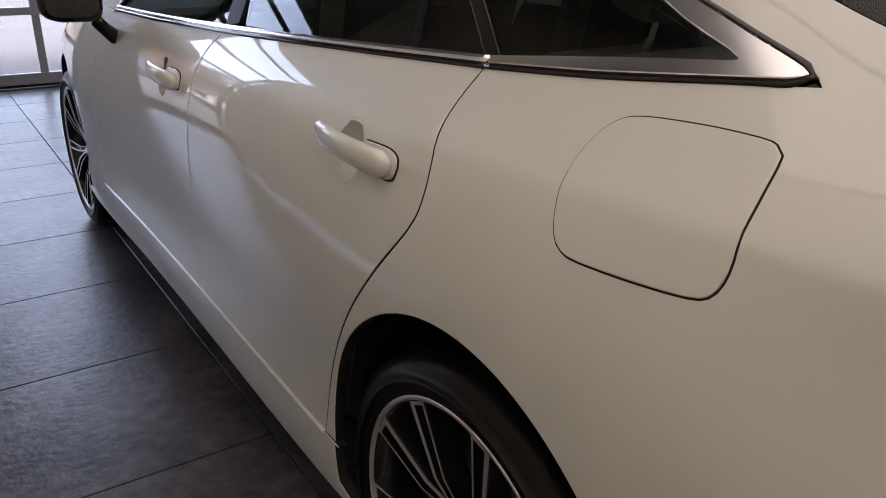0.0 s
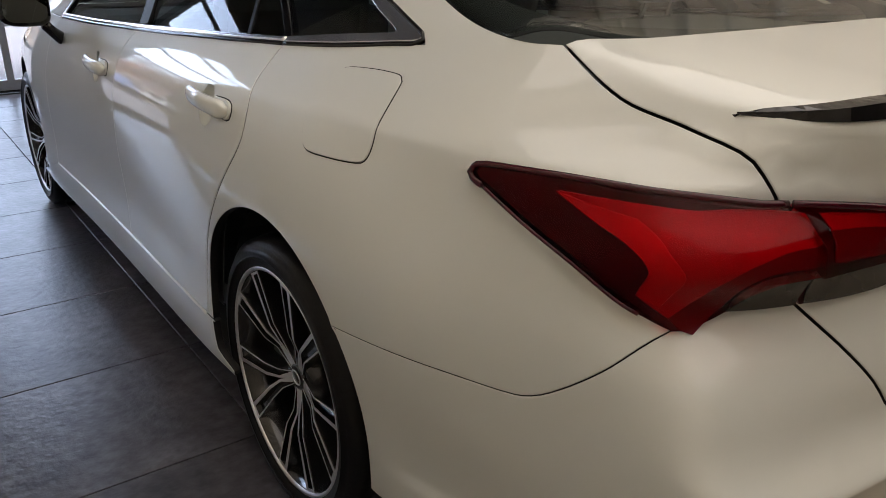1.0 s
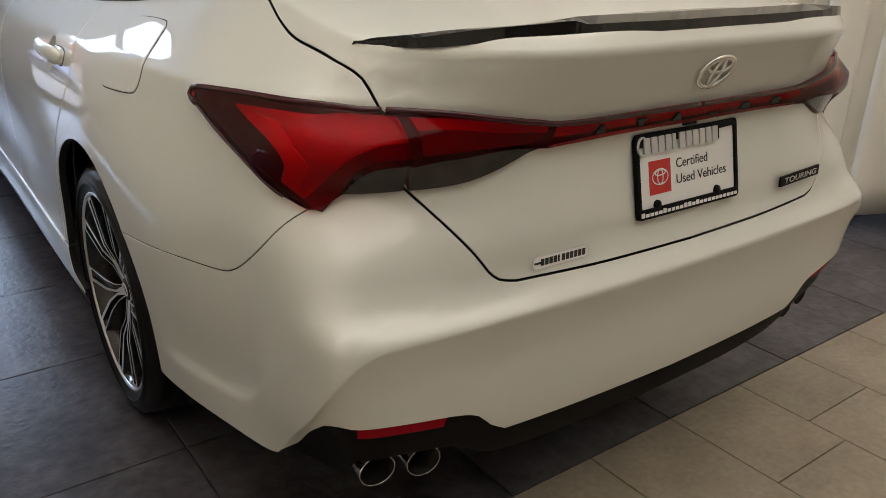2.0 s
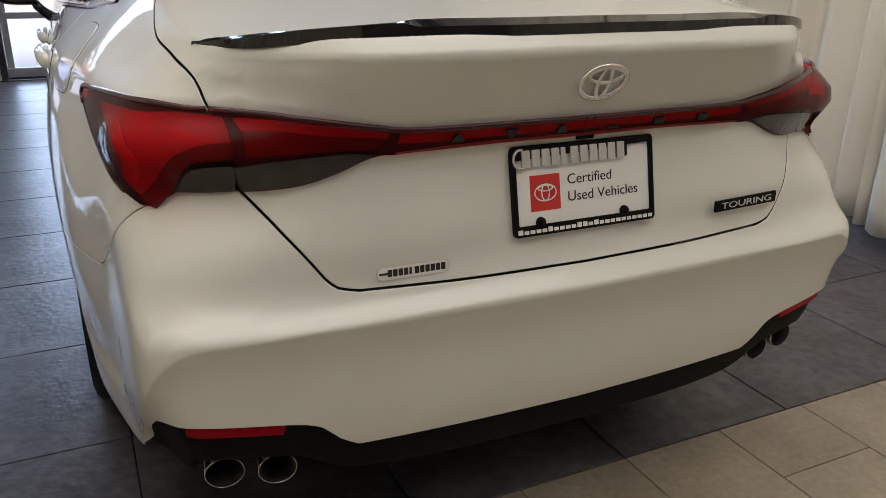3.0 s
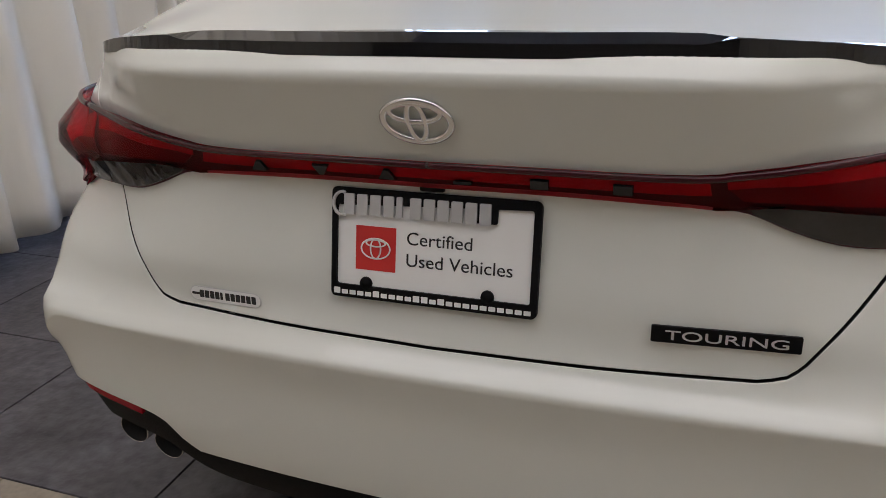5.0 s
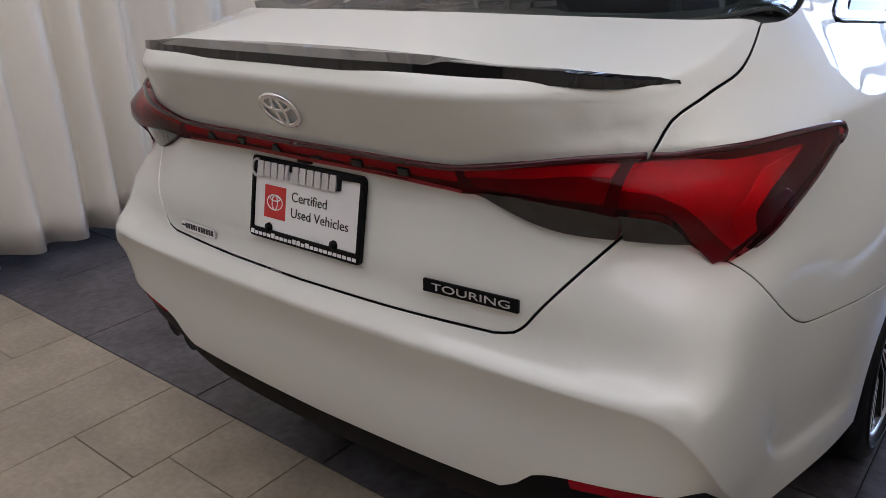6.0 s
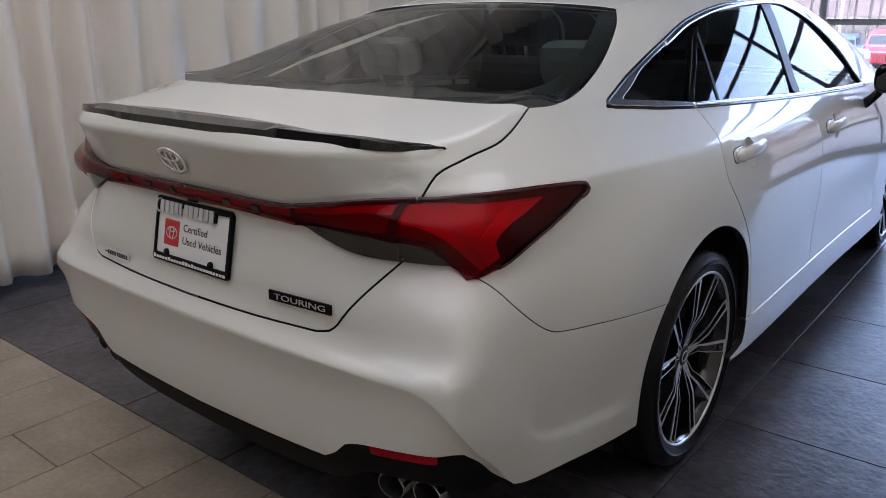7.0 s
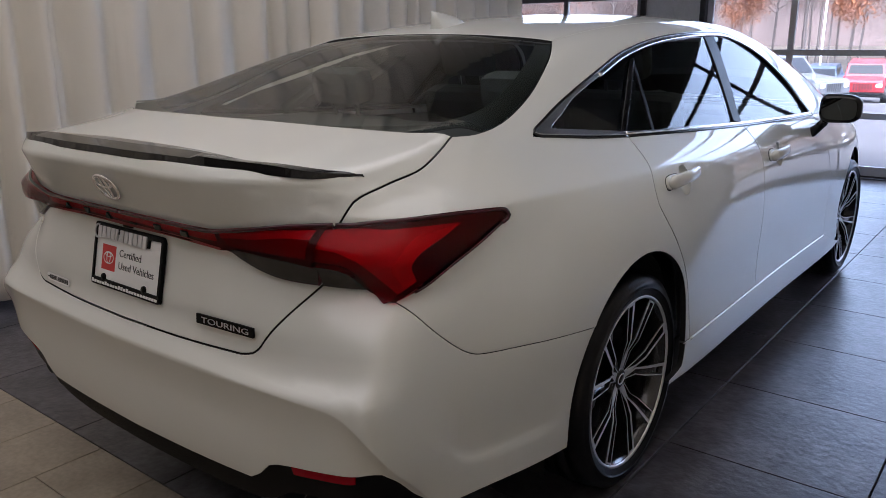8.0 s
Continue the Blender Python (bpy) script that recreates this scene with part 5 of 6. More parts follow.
words("line_of_print", "Used Vehicles", 0.0265, PLATE @ Matrix.Translation((-0.038, -0.0265, 0.0014)), INK, plate, 0.0003, 0.157)
part("lamp_over_plate", box(bmesh.new(), (-0.018, 0.084, -0.004), (0.018, 0.094, 0.012), 0.003, PLATE), PLASTIC, car)

# trim badges on the lid
B1 = on_tail(0.4005, 0.732, 0.0015)
badge = part("badge", rounded(bmesh.new(), (-0.0915, -0.0115), (0.0915, 0.0115), 0.002, -0.001, 0.003, B1), PILLAR, car, "black badge with silver capitals")
words("badge_letters", "TOURING", 0.0185, B1 @ Matrix.Translation((-0.074, -0.0065, 0.0034)), SATIN, badge, 0.0008, 0.150, bold=0.0)
B2 = on_tail(-0.349, 0.699, 0.0022)
decal = part("decal", rounded(bmesh.new(), (-0.067, -0.0125), (0.067, 0.0125), 0.012, -0.0004, 0.0005, B2), SILVER, car, "silver oval dealer decal with dark bars")
part("decal_face", rounded(bmesh.new(), (-0.0655, -0.011), (0.0655, 0.011), 0.0105, 0.0004, 0.0009, B2), WHITE, decal)
for k in range(11):
    u = -0.048 + k * 0.0098
    part("print_bar", rounded(bmesh.new(), (u, -0.006), (u + (0.0045 if k == 4 else 0.0078), 0.0065), 0.0008, 0.0006, 0.0014, B2), INK, decal)
part("print_bar", rounded(bmesh.new(), (-0.063, -0.002), (-0.046, 0.002), 0.0008, 0.0006, 0.0014, B2), INK, decal)

# spoiler
bm = bmesh.new()
rows = []
SP_END = 0.652
SP = Spline([0.0, 0.2, 0.35, 0.45, 0.53, 0.61, SP_END])
sp_y = np.array([-1.119, -1.1165, -1.106, -1.080, -1.034, -0.967, -0.898])
sp_z = np.array([1.086, 1.0855, 1.0845, 1.079, 1.0725, 1.0645, 1.0655])
sp_w = np.array([0.092, 0.092, 0.080, 0.056, 0.042, 0.026, 0.004])
sp_h = np.array([0.031, 0.031, 0.031, 0.029, 0.025, 0.015, 0.003])
for i in range(-65, 66):
    x = i * SP_END / 65
    w = SP.weights([abs(x)])
    wd, hh = (w @ sp_w)[0], (w @ sp_h)[0] / 0.031
    yb, zb = (w @ sp_y)[0] - 0.002, (w @ sp_z)[0] - 0.002 * hh
    ear = min(max((abs(x) - 0.345) / 0.03, 0.0), 1.0)
    hm = (0.017 * (1 - ear) + 0.025 * ear) * hh
    ty = (0.050 * (1 - ear) + 0.018 * ear) * (wd / 0.10)
    ys = np.array([yb + ty, yb + wd])
    zt = cast(np.stack([np.full(2, x), ys, np.full(2, 0.95)], 1), np.tile([0.0, 0, 1.0], (2, 1)), 0.0, 0.6)[:, 2]
    top = max(zb + 0.025 * hh, zb + hm, zt[0] + 0.001)
    prof = [(yb + 0.014, zb - 0.003), (yb, zb), (yb + 0.003, zb + hm), (yb + ty, top), (yb + wd, zt[1] + 0.0006), (yb + wd, zt[1] - 0.006)]
    rows.append([bm.verts.new((x, y, z)) for y, z in prof])
for p, q in zip(rows, rows[1:]):
    for j in range(len(p)):
        k = (j + 1) % len(p)
        bm.faces.new((p[j], p[k], q[k], q[j]))
bm.faces.new(rows[0])
bm.faces.new(rows[-1][::-1])
bmesh.ops.recalc_face_normals(bm, faces=bm.faces)
part("spoiler", bm, GLOSS_BLACK, car, "gloss black boot lid spoiler")

# fin aerial
bm = bmesh.new()
rows = []
for i in range(9):
    t = i / 8
    y = 0.16 + 0.17 * t
    hgt = 0.062 * (1 - t) ** 0.75 + 0.002
    w = 0.028 * (0.35 + 0.65 * math.sin(math.pi * (0.25 + 0.7 * t)))
    z = cast(np.array([[0, y, 0.9]]), np.array([[0.0, 0, 1.0]]), 0.0, 0.9)[0][2] - 0.004
    sw = -0.02 * (1 - t)
    rows.append([bm.verts.new(v) for v in ((-w, y, z), (-w * 0.5, y + sw * 0.4, z + hgt * 0.5), (-w * 0.15, y + sw, z + hgt), (w * 0.15, y + sw, z + hgt), (w * 0.5, y + sw * 0.4, z + hgt * 0.5), (w, y, z))])
for p, q in zip(rows, rows[1:]):
    for j in range(5):
        bm.faces.new((p[j], p[j + 1], q[j + 1], q[j]))
bm.faces.new(rows[0])
bm.faces.new(rows[-1][::-1])
bmesh.ops.recalc_face_normals(bm, faces=bm.faces)
for f in bm.faces:
    f.smooth = True
part("aerial_fin", bm, PAINT, car, "white shark fin aerial")


def seat(x, y, back_h, name, rest=0.19):
    """A car seat with cushion, backrest and headrest."""
    st = part(name, box(bmesh.new(), (x - 0.26, y, 0.42), (x + 0.26, y + 0.5, 0.58), 0.06), CLOTH, car, "black leather car seat")
    m = Matrix.Translation((x, y - 0.02, 0.55)) @ pose(0, 0, 0, 14, 0, 0)
    part("backrest", box(bmesh.new(), (-0.25, -0.07, 0), (0.25, 0.07, back_h), 0.05, m), CLOTH, st)
    part("headrest", box(bmesh.new(), (-0.13, -0.05, back_h + 0.05), (0.13, 0.06, back_h + 0.05 + rest), 0.05, m), CLOTH, st)
    for k in (-0.06, 0.06):
        part("headrest_post", box(bmesh.new(), (k - 0.007, -0.007, back_h - 0.02), (k + 0.007, 0.007, back_h + 0.08), 0.003, m), CHROME, st)


seat(-0.37, 1.05, 0.60, "front_seat")
seat(0.37, 1.05, 0.60, "front_seat")
seat(-0.40, 0.26, 0.52, "rear_seat", 0.14)
seat(0.40, 0.26, 0.52, "rear_seat", 0.14)
part("parcel_shelf", box(bmesh.new(), (-0.64, -0.62, 1.02), (0.64, 0.10, 1.06), 0.01), CLOTH, car)
part("dashboard", box(bmesh.new(), (-0.72, 2.05, 0.72), (0.72, 2.6, 0.97), 0.08), CLOTH, car)
part("cabin_floor", box(bmesh.new(), (-0.8, -0.1, 0.29), (0.8, 2.5, 0.36)), CLOTH, car)
part("bulkhead", box(bmesh.new(), (-0.72, 0.02, 0.36), (0.72, 0.09, 1.02)), CLOTH, car)
pts = [(-0.37 + 0.18 * math.cos(t), 1.86 - 0.07 * math.sin(t), 0.93 + 0.165 * math.sin(t)) for t in [2 * math.pi * k / 32 for k in range(32)]]
part("steering_wheel", sweep(pts, [(0, -0.92, 0.38)] * 32, [(0.014 * math.cos(t), 0.014 * math.sin(t)) for t in [2 * math.pi * k / 8 for k in range(8)]], closed=True), CLOTH, car)


# ---------------------------------------------------------------- wheels
def make_wheel():
    """One wheel, its outer face towards +x, about its own axle."""
    whl = new("wheel")
    r0 = 0.266
    part("tyre", lathe([(-0.105, r0 - 0.004), (-0.117, r0 + 0.03), (-0.112, TYRE_R - 0.025), (-0.098, TYRE_R - 0.006), (-0.05, TYRE_R), (-0.048, TYRE_R - 0.008), (-0.04, TYRE_R - 0.008), (-0.038, TYRE_R), (-0.003, TYRE_R + 0.001), (-0.001, TYRE_R - 0.008), (0.007, TYRE_R - 0.008), (0.009, TYRE_R + 0.001), (0.046, TYRE_R), (0.048, TYRE_R - 0.008), (0.056, TYRE_R - 0.008), (0.058, TYRE_R), (0.098, TYRE_R - 0.006), (0.112, TYRE_R - 0.024), (0.117, TYRE_R - 0.05), (0.1165, r0 + 0.03), (0.113, r0 + 0.026), (0.112, r0 + 0.008), (0.104, r0 - 0.004)], 72), RUBBER, whl, "low profile black tyre")
    part("rim", lathe([(-0.10, r0 - 0.002), (-0.095, r0 - 0.016), (0.02, r0 - 0.032), (0.085, r0 - 0.022), (0.101, r0 - 0.012), (0.1035, r0 - 0.010)], 64), RIM_BLACK, whl, "gloss black rim barrel")
    part("rim_lip", lathe([(0.1035, r0 - 0.0085), (0.1075, r0 - 0.007), (0.109, r0 - 0.003), (0.108, r0 + 0.001), (0.104, r0 + 0.001)], 64), SATIN, whl, "machined bright rim edge")
    part("brake_disc", lathe([(-0.02, 0.06), (-0.02, 0.155), (0.005, 0.155), (0.005, 0.06)], 40), DARK_DISC, whl)
    part("hub", lathe([(0.0, 0.075), (0.055, 0.07), (0.066, 0.058), (0.066, 0.036), (0.062, 0.034), (0.062, 0.0)], 40), RIM_BLACK, whl)
    part("hub_cap", lathe([(0.058, 0.033), (0.069, 0.031), (0.0715, 0.026), (0.072, 0.0)], 32), RIM_BLACK, whl)
    pts = [(0.0725, 0.021 * math.cos(t), 0.015 * math.sin(t)) for t in [2 * math.pi * k / 28 for k in range(28)]]
    part("cap_oval", sweep(pts, [(1, 0, 0)] * 28, [(0.002 * math.cos(t), 0.0015 * math.sin(t)) for t in [2 * math.pi * k / 6 for k in range(6)]], closed=True), SATIN, whl)
    for k in range(5):
        a = 2 * math.pi * (k + 0.5) / 5
        nut = lathe([(0.03, 0.011), (0.058, 0.010), (0.06, 0.006), (0.06, 0.0)], 6)
        bmesh.ops.translate(nut, vec=(0, 0.050 * math.cos(a), 0.050 * math.sin(a)), verts=nut.verts)
        part("lug_nut", nut, SATIN, whl)
    for k in range(5):
        for s in (-1, 1):
            base = 2 * math.pi * k / 5
            # centre line of one arm of a pair: (radius, angle), kinked outwards on the way to the rim
            line = [(0.030, s * 0.22), (0.088, s * 0.150), (0.130, s * 0.225), (0.2555, s * 0.300)]
            half = [0.0095, 0.012, 0.0165, 0.0225]
            faces = [0.068, 0.078, 0.092, 0.104]
            arm, edges, rows = bmesh.new(), [[], []], []
            for k2, ((r, a), w, x) in enumerate(zip(line, half, faces)):
                c = Vector((0, r * math.cos(base + a), r * math.sin(base + a)))
                t = Vector((0, -math.sin(base + a), math.cos(base + a))) * s
                deep = 0.002 if k2 < 1 else 0.013
                p = [c + t * w * q + Vector((x + dx, 0, 0)) for q, dx in ((-1, -0.045), (-1, -0.002), (-0.94, 0), (-0.48, 0), (-0.4, -deep), (0.68, -deep), (0.76, 0), (0.94, 0), (1, -0.002), (1, -0.045))]
                rows.append([arm.verts.new(v) for v in p])
                edges[0].append((p[2], p[3] if k2 else p[5]))
                edges[1].append((p[6], p[7]))
            for p, q in zip(rows, rows[1:]):
                for i in range(len(p)):
                    j = (i + 1) % len(p)
                    arm.faces.new((p[i], p[j], q[j], q[i]))
            arm.faces.new(rows[0])
            arm.faces.new(rows[-1][::-1])
            bmesh.ops.recalc_face_normals(arm, faces=arm.faces)
            spoke = part("spoke", arm, RIM_BLACK, whl, "black spoke with machined silver edges")
            cap = [(edges[0][3][0].lerp(edges[0][2][0], 0.045), edges[0][3][0]), (edges[1][3][1].lerp(edges[1][2][1], 0.045), edges[1][3][1])]
            for e in (*edges, cap):
                f = bmesh.new()
                top = [[f.verts.new(v + Vector((0.0009, 0, 0))) for v in pr] for pr in e]
                low = [[f.verts.new(v - Vector((0.001, 0, 0))) for v in pr] for pr in e]
                for i in range(len(e) - 1):
                    f.faces.new((top[i][0], top[i][1], top[i + 1][1], top[i + 1][0]))
                    f.faces.new((top[i][0], top[i + 1][0], low[i + 1][0], low[i][0]))
                    f.faces.new((top[i][1], low[i][1], low[i + 1][1], top[i + 1][1]))
                bmesh.ops.recalc_face_normals(f, faces=f.faces)
                part("silver_edge", f, SATIN, spoke)
    return whl


DARK_DISC = material("worn_steel_disc", (0.16, 0.16, 0.165), 0.4, 0.9, grain=0.1, grain_size=80)
first = make_wheel()
first.parent = car
tagged(first, "five double-spoke black and silver alloy wheel")
first.matrix_basis = pose(0.775, 0, TYRE_R, 7, 0, 0)
for x, y, turn, spin in ((0.775, AXLE_F, 0, 40), (-0.775, 0, 180, -10), (-0.775, AXLE_F, 180, 60)):
    copy_thing(first, Matrix.Translation((x, y, TYRE_R)) @ pose(0, 0, 0, 0, 0, turn) @ pose(0, 0, 0, spin, 0, 0))


# ---------------------------------------------------------------- outside
LOT = material("pale_asphalt", (0.062, 0.058, 0.060), 0.9, spec=0.2, stain=0.15, stain_size=0.6, grain=0.12, grain_size=40, bump=0.2, bump_size=60)
FIELD = material("dry_grass", (0.075, 0.062, 0.05), 0.95, spec=0.1, stain=0.3, stain_size=0.4, grain=0.3, grain_size=8)
BARK = material("grey_bark", (0.10, 0.085, 0.08), 0.95, spec=0.1, grain=0.3, grain_size=15)
LEAF = material("russet_leaves", (0.22, 0.085, 0.04), 0.9, spec=0.15, random_tint=0.35, stain=0.3, stain_size=1.2)
TWIG = material("bare_twigs", (0.10, 0.075, 0.068), 0.95, spec=0.1, stain=0.2, stain_size=1.0)


def lot_z(y):
    return -0.02 - 0.045 * max(0.0, min(y, 48) - FRONT_Y - 0.2)


bm = bmesh.new()
rows = [[bm.verts.new((x, y, lot_z(y))) for x in (-400, -60, 0, 60, 400)] for y in (FRONT_Y + 0.2, 9, 15, 25, 48)]
for p, q in zip(rows, rows[1:]):
    for i in range(4):
        bm.faces.new((p[i], p[i + 1], q[i + 1], q[i]))
tagged(part("road", bm, LOT, None), "pale worn asphalt of the car park sloping away", "car park", kind="structure")
bm = bmesh.new()
rows = [[bm.verts.new((x, y, z)) for x in (-2500, -60, 0, 60, 2500)] for y, z in ((48, lot_z(48)), (60, -1.2), (90, 0.5), (2500, 2.0))]
for p, q in zip(rows, rows[1:]):
    for i in range(4):
        bm.faces.new((p[i], p[i + 1], q[i + 1], q[i]))
tagged(part("ground", bm, FIELD, None), "dry autumn grass behind the car park", "ground", kind="structure")


def loft(bm, stations, ring):
    rows = [[bm.verts.new(v) for v in ring(*s)] for s in stations]
    for p, q in zip(rows, rows[1:]):
        n = len(p)
        for i in range(n):
            bm.faces.new((p[i], p[(i + 1) % n], q[(i + 1) % n], q[i]))
    bm.faces.new(rows[0][::-1])
    bm.faces.new(rows[-1])
    bmesh.ops.recalc_face_normals(bm, faces=bm.faces)
    return bm


def parked(name, label, colour, m, style):
    """A parked vehicle, nose towards -y in its own space."""
    paint = material(name + "_paint", colour, 0.4, coat=0.35, grain=0.03, grain_size=20)
    car_body = thing(name, label, "vehicle", "vehicles parked outside")
    if style == "pickup":
        prof = [(-2.9, 0.55, 1.02, 0.86), (-2.75, 0.45, 1.12, 0.97), (-1.5, 0.42, 1.18, 1.0), (-1.3, 0.42, 1.2, 1.0), (2.8, 0.42, 1.22, 1.0), (2.9, 0.5, 1.2, 0.97)]
        cab = [(-1.35, 1.15, 0.9), (-0.75, 1.85, 0.76), (0.9, 1.88, 0.76), (1.2, 1.2, 0.88)]
        r = 0.41
    elif style == "jeep":
        prof = [(-2.1, 0.62, 1.02, 0.75), (-2.05, 0.55, 1.12, 0.8), (-0.8, 0.5, 1.16, 0.82), (-0.75, 0.5, 1.18, 0.9), (2.1, 0.5, 1.18, 0.9), (2.15, 0.55, 1.15, 0.88)]
        cab = [(-0.78, 1.15, 0.82), (-0.5, 1.72, 0.72), (2.05, 1.74, 0.72), (2.12, 1.15, 0.84)]
        r = 0.42
    else:
        prof = [(-2.3, 0.45, 0.72, 0.78), (-2.15, 0.35, 0.86, 0.9), (-1.0, 0.3, 0.98, 0.93), (1.6, 0.3, 1.05, 0.93), (2.2, 0.35, 1.05, 0.9), (2.3, 0.45, 0.95, 0.84)]
        cab = [(-1.05, 0.96, 0.82), (-0.2, 1.6, 0.64), (1.4, 1.62, 0.64), (2.1, 1.04, 0.8)]
        r = 0.35
    b = loft(bmesh.new(), prof, lambda y, z0, z1, w: [(-w, y, z0), (w, y, z0), (w * 1.02, y, (z0 + z1) / 2), (w * 0.94, y, z1), (-w * 0.94, y, z1), (-w * 1.02, y, (z0 + z1) / 2)])
    body_ob = part("body", b, paint, car_body)
    body_ob.modifiers.new("edges", "BEVEL").width = 0.04
    c = loft(bmesh.new(), cab, lambda y, z, w: [(-w, y, 0.95), (w, y, 0.95), (w, y, z), (-w, y, z)])
    part("cabin", c, paint, car_body).modifiers.new("edges", "BEVEL").width = 0.03
    y0, y1, z0, z1 = cab[0][0], cab[1][0], cab[0][1], cab[1][1]
    g = bmesh.new()
    ws = [g.verts.new(v) for v in ((-0.7, y0 + 0.02 * 0 - 0.0 + 0.08, z0 + 0.1), (0.7, y0 + 0.08, z0 + 0.1), (0.62, y1 - 0.06, z1 - 0.1), (-0.62, y1 - 0.06, z1 - 0.1))]
    g.faces.new(ws)
    bmesh.ops.translate(g, vec=(0, -0.03, 0.02), verts=g.verts)
    ex = bmesh.ops.extrude_face_region(g, geom=g.faces[:])
    bmesh.ops.translate(g, vec=(0, 0.02, -0.01), verts=[v for v in ex["geom"] if isinstance(v, bmesh.types.BMVert)])
    part("windshield", g, GLOSS_BLACK, car_body)
    for s in (-1, 1):
        w = cab[1][2]
        part("side_window", box(bmesh.new(), (s * w - 0.05, y1 + 0.05, z0 + 0.08), (s * w + 0.05, cab[2][0] - 0.1, z1 - 0.12), 0.01), GLOSS_BLACK, car_body)
        for y in (prof[0][0] + 0.9, prof[-1][0] - 0.95):
            t = lathe([(s * 0.7, 0.0), (s * 0.7, r), (s * 0.95, r), (s * 0.96, r * 0.9), (s * 0.96, r * 0.65), (s * 0.93, r * 0.6), (s * 0.93, 0)], 24)
            bmesh.ops.translate(t, vec=(0, y, r), verts=t.verts)
            part("wheel", t, RUBBER, car_body)
        part("headlight", box(bmesh.new(), (s * 0.62 - 0.12, prof[0][0] - 0.02, 0.82), (s * 0.62 + 0.12, prof[0][0] + 0.1, 0.98), 0.03), WHITE, car_body)
    part("bumper", box(bmesh.new(), (-0.85, prof[0][0] - 0.14, 0.42), (0.85, prof[0][0] + 0.1, 0.62), 0.04), PLASTIC, car_body)
    for k in range(7):
        x = -0.33 + k * 0.11
        part("grille_bar", box(bmesh.new(), (x - 0.03, prof[0][0] - 0.015, 0.68), (x + 0.03, prof[0][0] + 0.05, 0.98), 0.01), INK, car_body)
    car_body.matrix_world = m
    return car_body


def park(x, y, turn):
    return Matrix.Translation((x, y, lot_z(y))) @ pose(0, 0, 0, 2.5, 0, turn)


parked("jeep", "red off-road car parked outside", (0.25, 0.008, 0.014), park(-5.4, 37.6, 8), "jeep")
parked("pickup", "silver grey pickup truck parked outside", (0.06, 0.063, 0.072), park(-7.6, 31.0, 64), "pickup")
parked("sedan", "blue grey car parked outside", (0.03, 0.045, 0.075), park(-8.0, 41, 6), "sedan")
parked("suv", "dark blue car parked outside", (0.03, 0.04, 0.08), park(-7.4, 26, 185), "sedan")
parked("van", "white car parked outside", (0.2, 0.2, 0.2), park(-12.5, 32, 170), "pickup")
parked("estate_car", "silver car parked outside", (0.4, 0.4, 0.42), park(4.5, 36, 5), "sedan")
parked("hatchback", "dark grey car parked outside", (0.06, 0.06, 0.07), park(9.5, 33, -5), "sedan")


def tree(x, y, h, seed, leafy, leaves=2300):
    rng = random.Random(seed)
    t = thing("tree", "autumn tree with russet leaves" if leafy else "bare grey autumn tree with fine twigs", "tree", "trees behind the car park")
    bm = bmesh.new()

    def limb(a, b, r0, r1):
        a, b = Vector(a), Vector(b)
        q = (b - a).to_track_quat("Z", "Y").to_matrix().to_4x4()
        bmesh.ops.create_cone(bm, segments=5, radius1=r0, radius2=r1, depth=(b - a).length, matrix=Matrix.Translation((a + b) / 2) @ q)

    z0 = -0.6
    top = (x + rng.uniform(-0.5, 0.5), y, z0 + h * 0.9)
    limb((x, y, z0), top, 0.006 * h + 0.03, 0.02)
    tips = []
    for i in range(14):
        f = rng.uniform(0.3, 0.9)
        a = Vector((x, y, z0)).lerp(Vector(top), f)
        an, ln = rng.uniform(0, 6.3), h * rng.uniform(0.15, 0.32) * (1.2 - f)
        b = a + Vector((math.cos(an) * ln, math.sin(an) * ln, ln * rng.uniform(0.5, 1.1)))
        limb(a, b, 0.035, 0.01)
        tips += [a.lerp(b, k) for k in (0.5, 0.75, 1.0)]
    part("trunk", bm, BARK, t)
    verts, faces = [], []
    for _ in range(leaves if leafy else 1500):
        c = rng.choice(tips) + Vector([rng.gauss(0, 0.05 * h) for _ in range(3)])
        if leafy:
            s = rng.uniform(0.04, 0.09)
            u = Vector([rng.gauss(0, 1) for _ in range(3)]).normalized() * s
            w = u.cross(Vector((0.3, 0.2, 0.9))).normalized() * s * 0.7
            q = [c - u, c + w, c + u, c - w]
        else:
            u = Vector((rng.gauss(0, 0.5), rng.gauss(0, 0.5), rng.uniform(0.3, 1.2))).normalized() * rng.uniform(0.4, 0.9)
            w = u.cross(Vector((0.2, 1, 0.1))).normalized() * 0.014
            q = [c - u * 0.3, c + w, c + u, c - w]
        faces.append(tuple(range(len(verts), len(verts) + 4)))
        verts += [tuple(v) for v in q]
    me = bpy.data.meshes.new("crown")
    me.from_pydata(verts, [], faces)
    part("crown", me, LEAF if leafy else TWIG, t)


rng = random.Random(5)
for i in range(110):
    tree(-62 + i * 1.0 + rng.uniform(-0.8, 0.8), 58 + rng.uniform(0, 16), rng.uniform(9, 15), 100 + i, rng.random() < 0.42)
tree(-10.7, 54, 8.0, 301, True, 8000)
tree(-17.2, 56, 8.5, 302, True, 6000)
bm = bmesh.new()
bmesh.ops.create_grid(bm, x_segments=1, y_segments=1, size=1)
for v in bm.verts:
    v.co = Vector((v.co.x * 160, 96, 3.5 + v.co.y * 5.0))
tagged(part("backdrop", bm, material("far_wood", (0.12, 0.09, 0.082), 0.95, stain=0.35, stain_size=0.35, grain=0.3, grain_size=3), None), "far brown autumn woodland", "woodland", kind="structure")
pole = lathe([(-0.8, 0.06), (7.5, 0.05), (7.5, 0.0)], 10, "z")
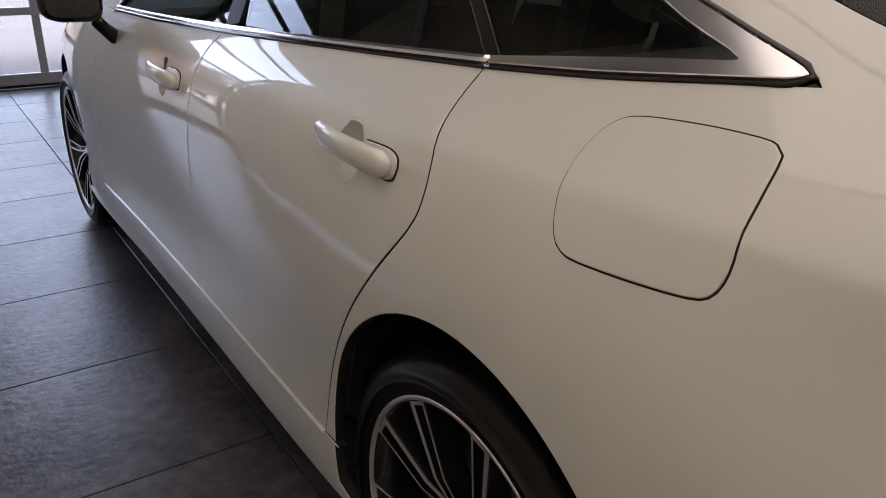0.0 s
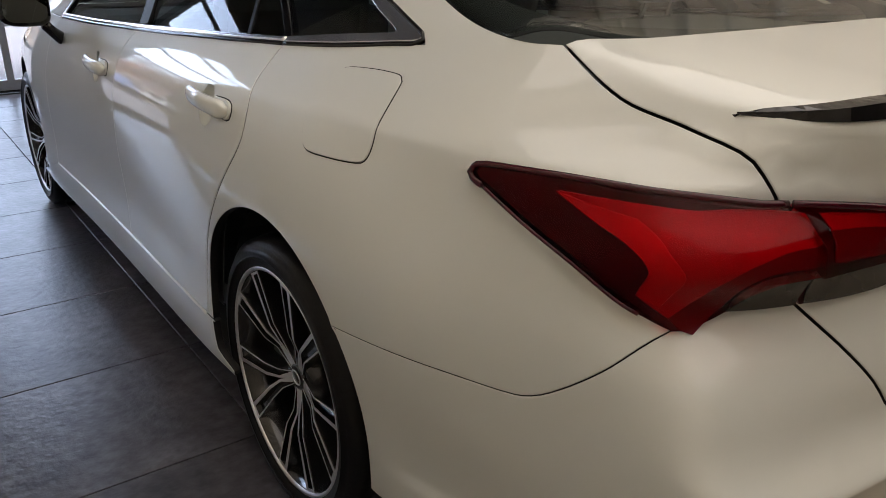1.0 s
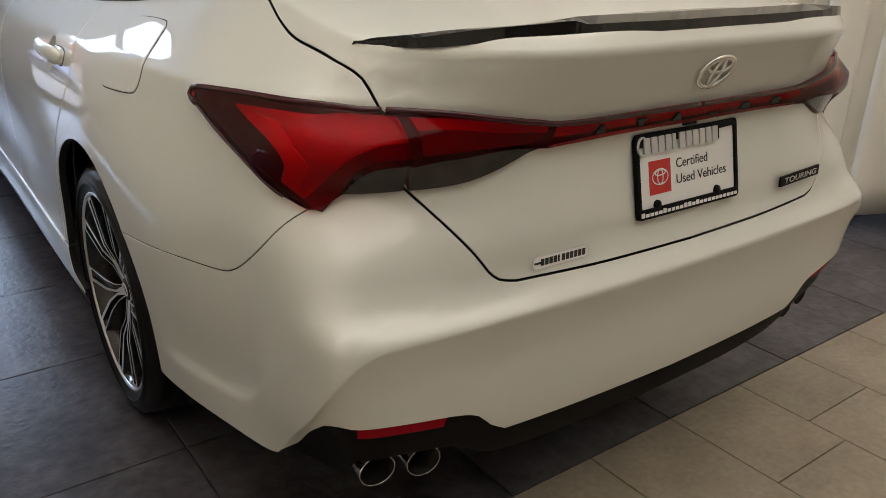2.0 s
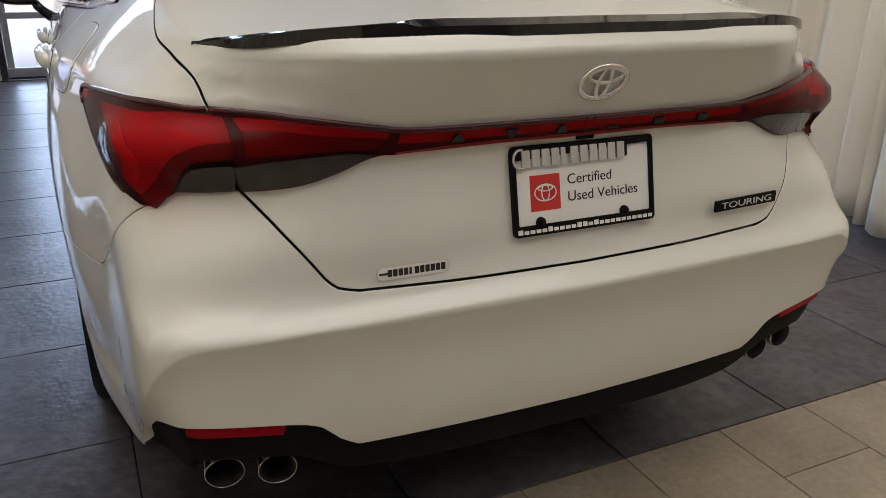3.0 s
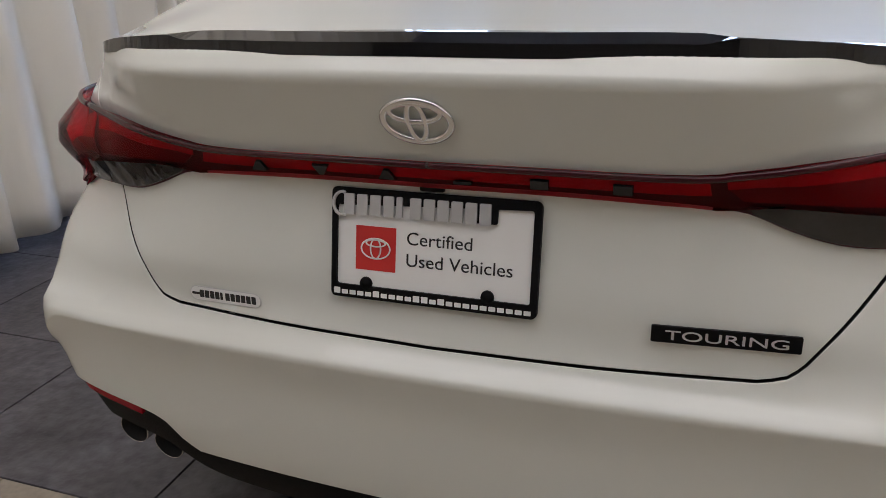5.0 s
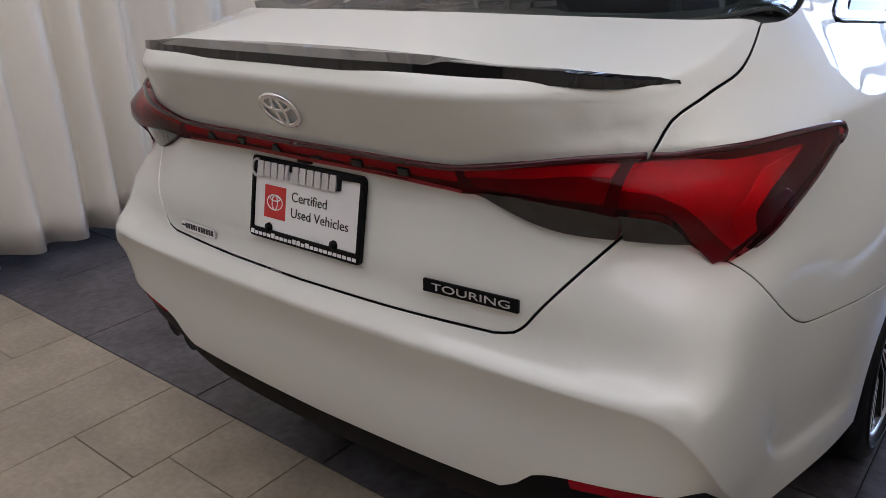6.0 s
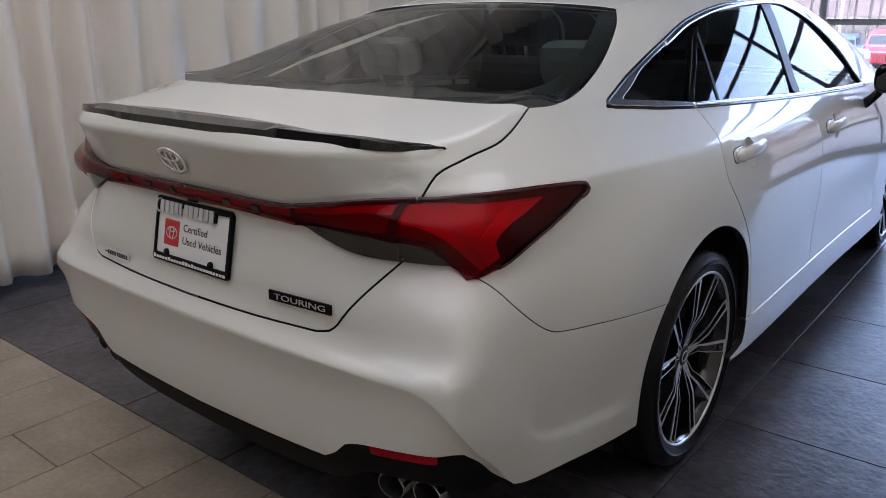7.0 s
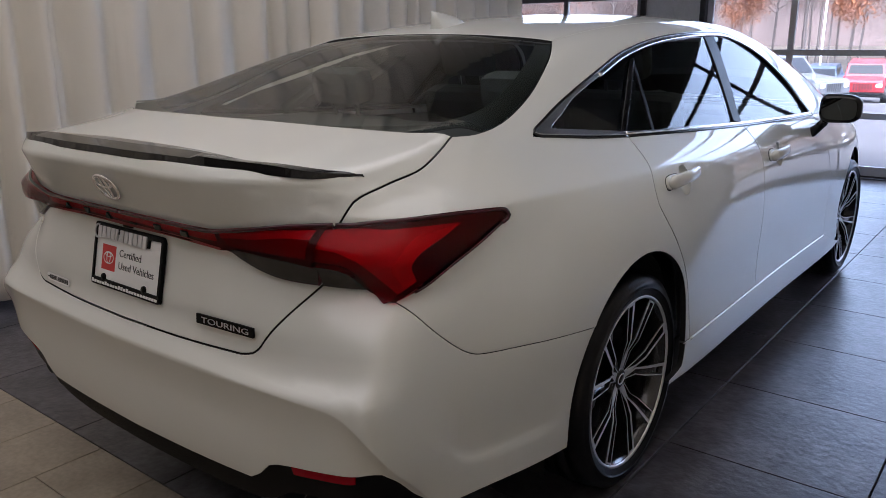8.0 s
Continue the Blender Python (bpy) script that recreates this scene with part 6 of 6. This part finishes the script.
bmesh.ops.translate(pole, vec=(-9.3, 46, -1.2), verts=pole.verts)
tagged(part("street_lamp", pole, WHITE, None), "slim white lamp post in the car park", "lamp post")


# ---------------------------------------------------------------- floor tiles
SLATE = material("dark_slate_tile", (0.072, 0.067, 0.073), 0.30, spec=0.4, stain=0.5, stain_size=5, grain=0.5, grain_size=24, bump=0.20, bump_size=42, random_tint=0.16)
SAND = material("beige_stone_tile", (0.27, 0.228, 0.172), 0.45, stain=0.2, stain_size=6, grain=0.16, grain_size=55, bump=0.1, bump_size=60, random_tint=0.07)
GROUT = material("dark_grout", (0.012, 0.012, 0.013), 0.9, grain=0.2, grain_size=60)
GROUT_PALE = material("brown_grout", (0.25, 0.21, 0.16), 0.9, grain=0.2, grain_size=60)
EDGE_Y = -0.905
floor = tagged(part("floor", box(bmesh.new(), (-HALL_X, EDGE_Y, -0.2), (HALL_X, FRONT_Y + 0.2, -0.009)), GROUT, None), "dark slate tile floor with thin grout joints", "floor", kind="structure")
floor_back = tagged(part("floor_back", box(bmesh.new(), (-HALL_X, BACK_Y, -0.2), (HALL_X, EDGE_Y, -0.009)), GROUT_PALE, None), "beige stone tile floor with thin grout joints", "floor", kind="structure")


def tile_mesh(name, sx, sy, mat):
    bm = box(bmesh.new(), (-sx / 2, -sy / 2, -0.009), (sx / 2, sy / 2, 0.0), 0.0)
    tops = [e for e in bm.edges if all(v.co.z > -0.001 for v in e.verts)]
    bmesh.ops.bevel(bm, geom=tops, offset=0.0012, segments=1, affect="EDGES")
    me = bpy.data.meshes.new(name)
    bm.to_mesh(me)
    bm.free()
    me.materials.append(mat)
    return me


def lay(me, x, y, parent):
    ob = new("tile", me)
    ob.location = (x, y, 0)
    ob.parent = parent


J = 0.005
xs = [-6.98, -6.37, -5.76, -5.15, -4.54, -3.93, -3.32, -2.71, -2.1, -1.49, -0.818, -0.25, 0.32, 0.888, 1.503, 2.12, 2.73, 3.34, 3.95, 4.56, 5.17, 5.78, 6.39, 6.98]
cache = {}
for a, b in zip(xs, xs[1:]):
    for k in range(12):
        y0 = EDGE_Y + 0.61 * k
        w = round(b - a - J, 3)
        if w not in cache:
            cache[w] = tile_mesh("tile", w, 0.61 - J, SLATE)
        lay(cache[w], (a + b) / 2, y0 + 0.305, floor)
J = 0.003
half = {}
rest = bmesh.new()
for i in range(-22, 22):
    x = -0.615 + 0.312 * i + 0.156
    start = EDGE_Y - (0.225, 0.43, 0.61, 0.33)[i % 4]
    spans = [(start, EDGE_Y)] + [(start - 0.61 * (k + 1), start - 0.61 * k) for k in range(10)]
    for y0, y1 in spans:
        y0 = max(y0, BACK_Y)
        if y1 - y0 < 0.05:
            continue
        if abs(x) < 3 and y1 > -3.0:
            key = round(y1 - y0 - J, 3)
            if key not in half:
                half[key] = tile_mesh("tile", 0.312 - J, key, SAND)
            lay(half[key], x, (y0 + y1) / 2, floor_back)
        else:
            box(rest, (x - 0.156 + J / 2, y0 + J / 2, -0.009), (x + 0.156 - J / 2, y1 - J / 2, 0.0))
tagged(part("tiles", rest, SAND, floor_back), kind="stuff")
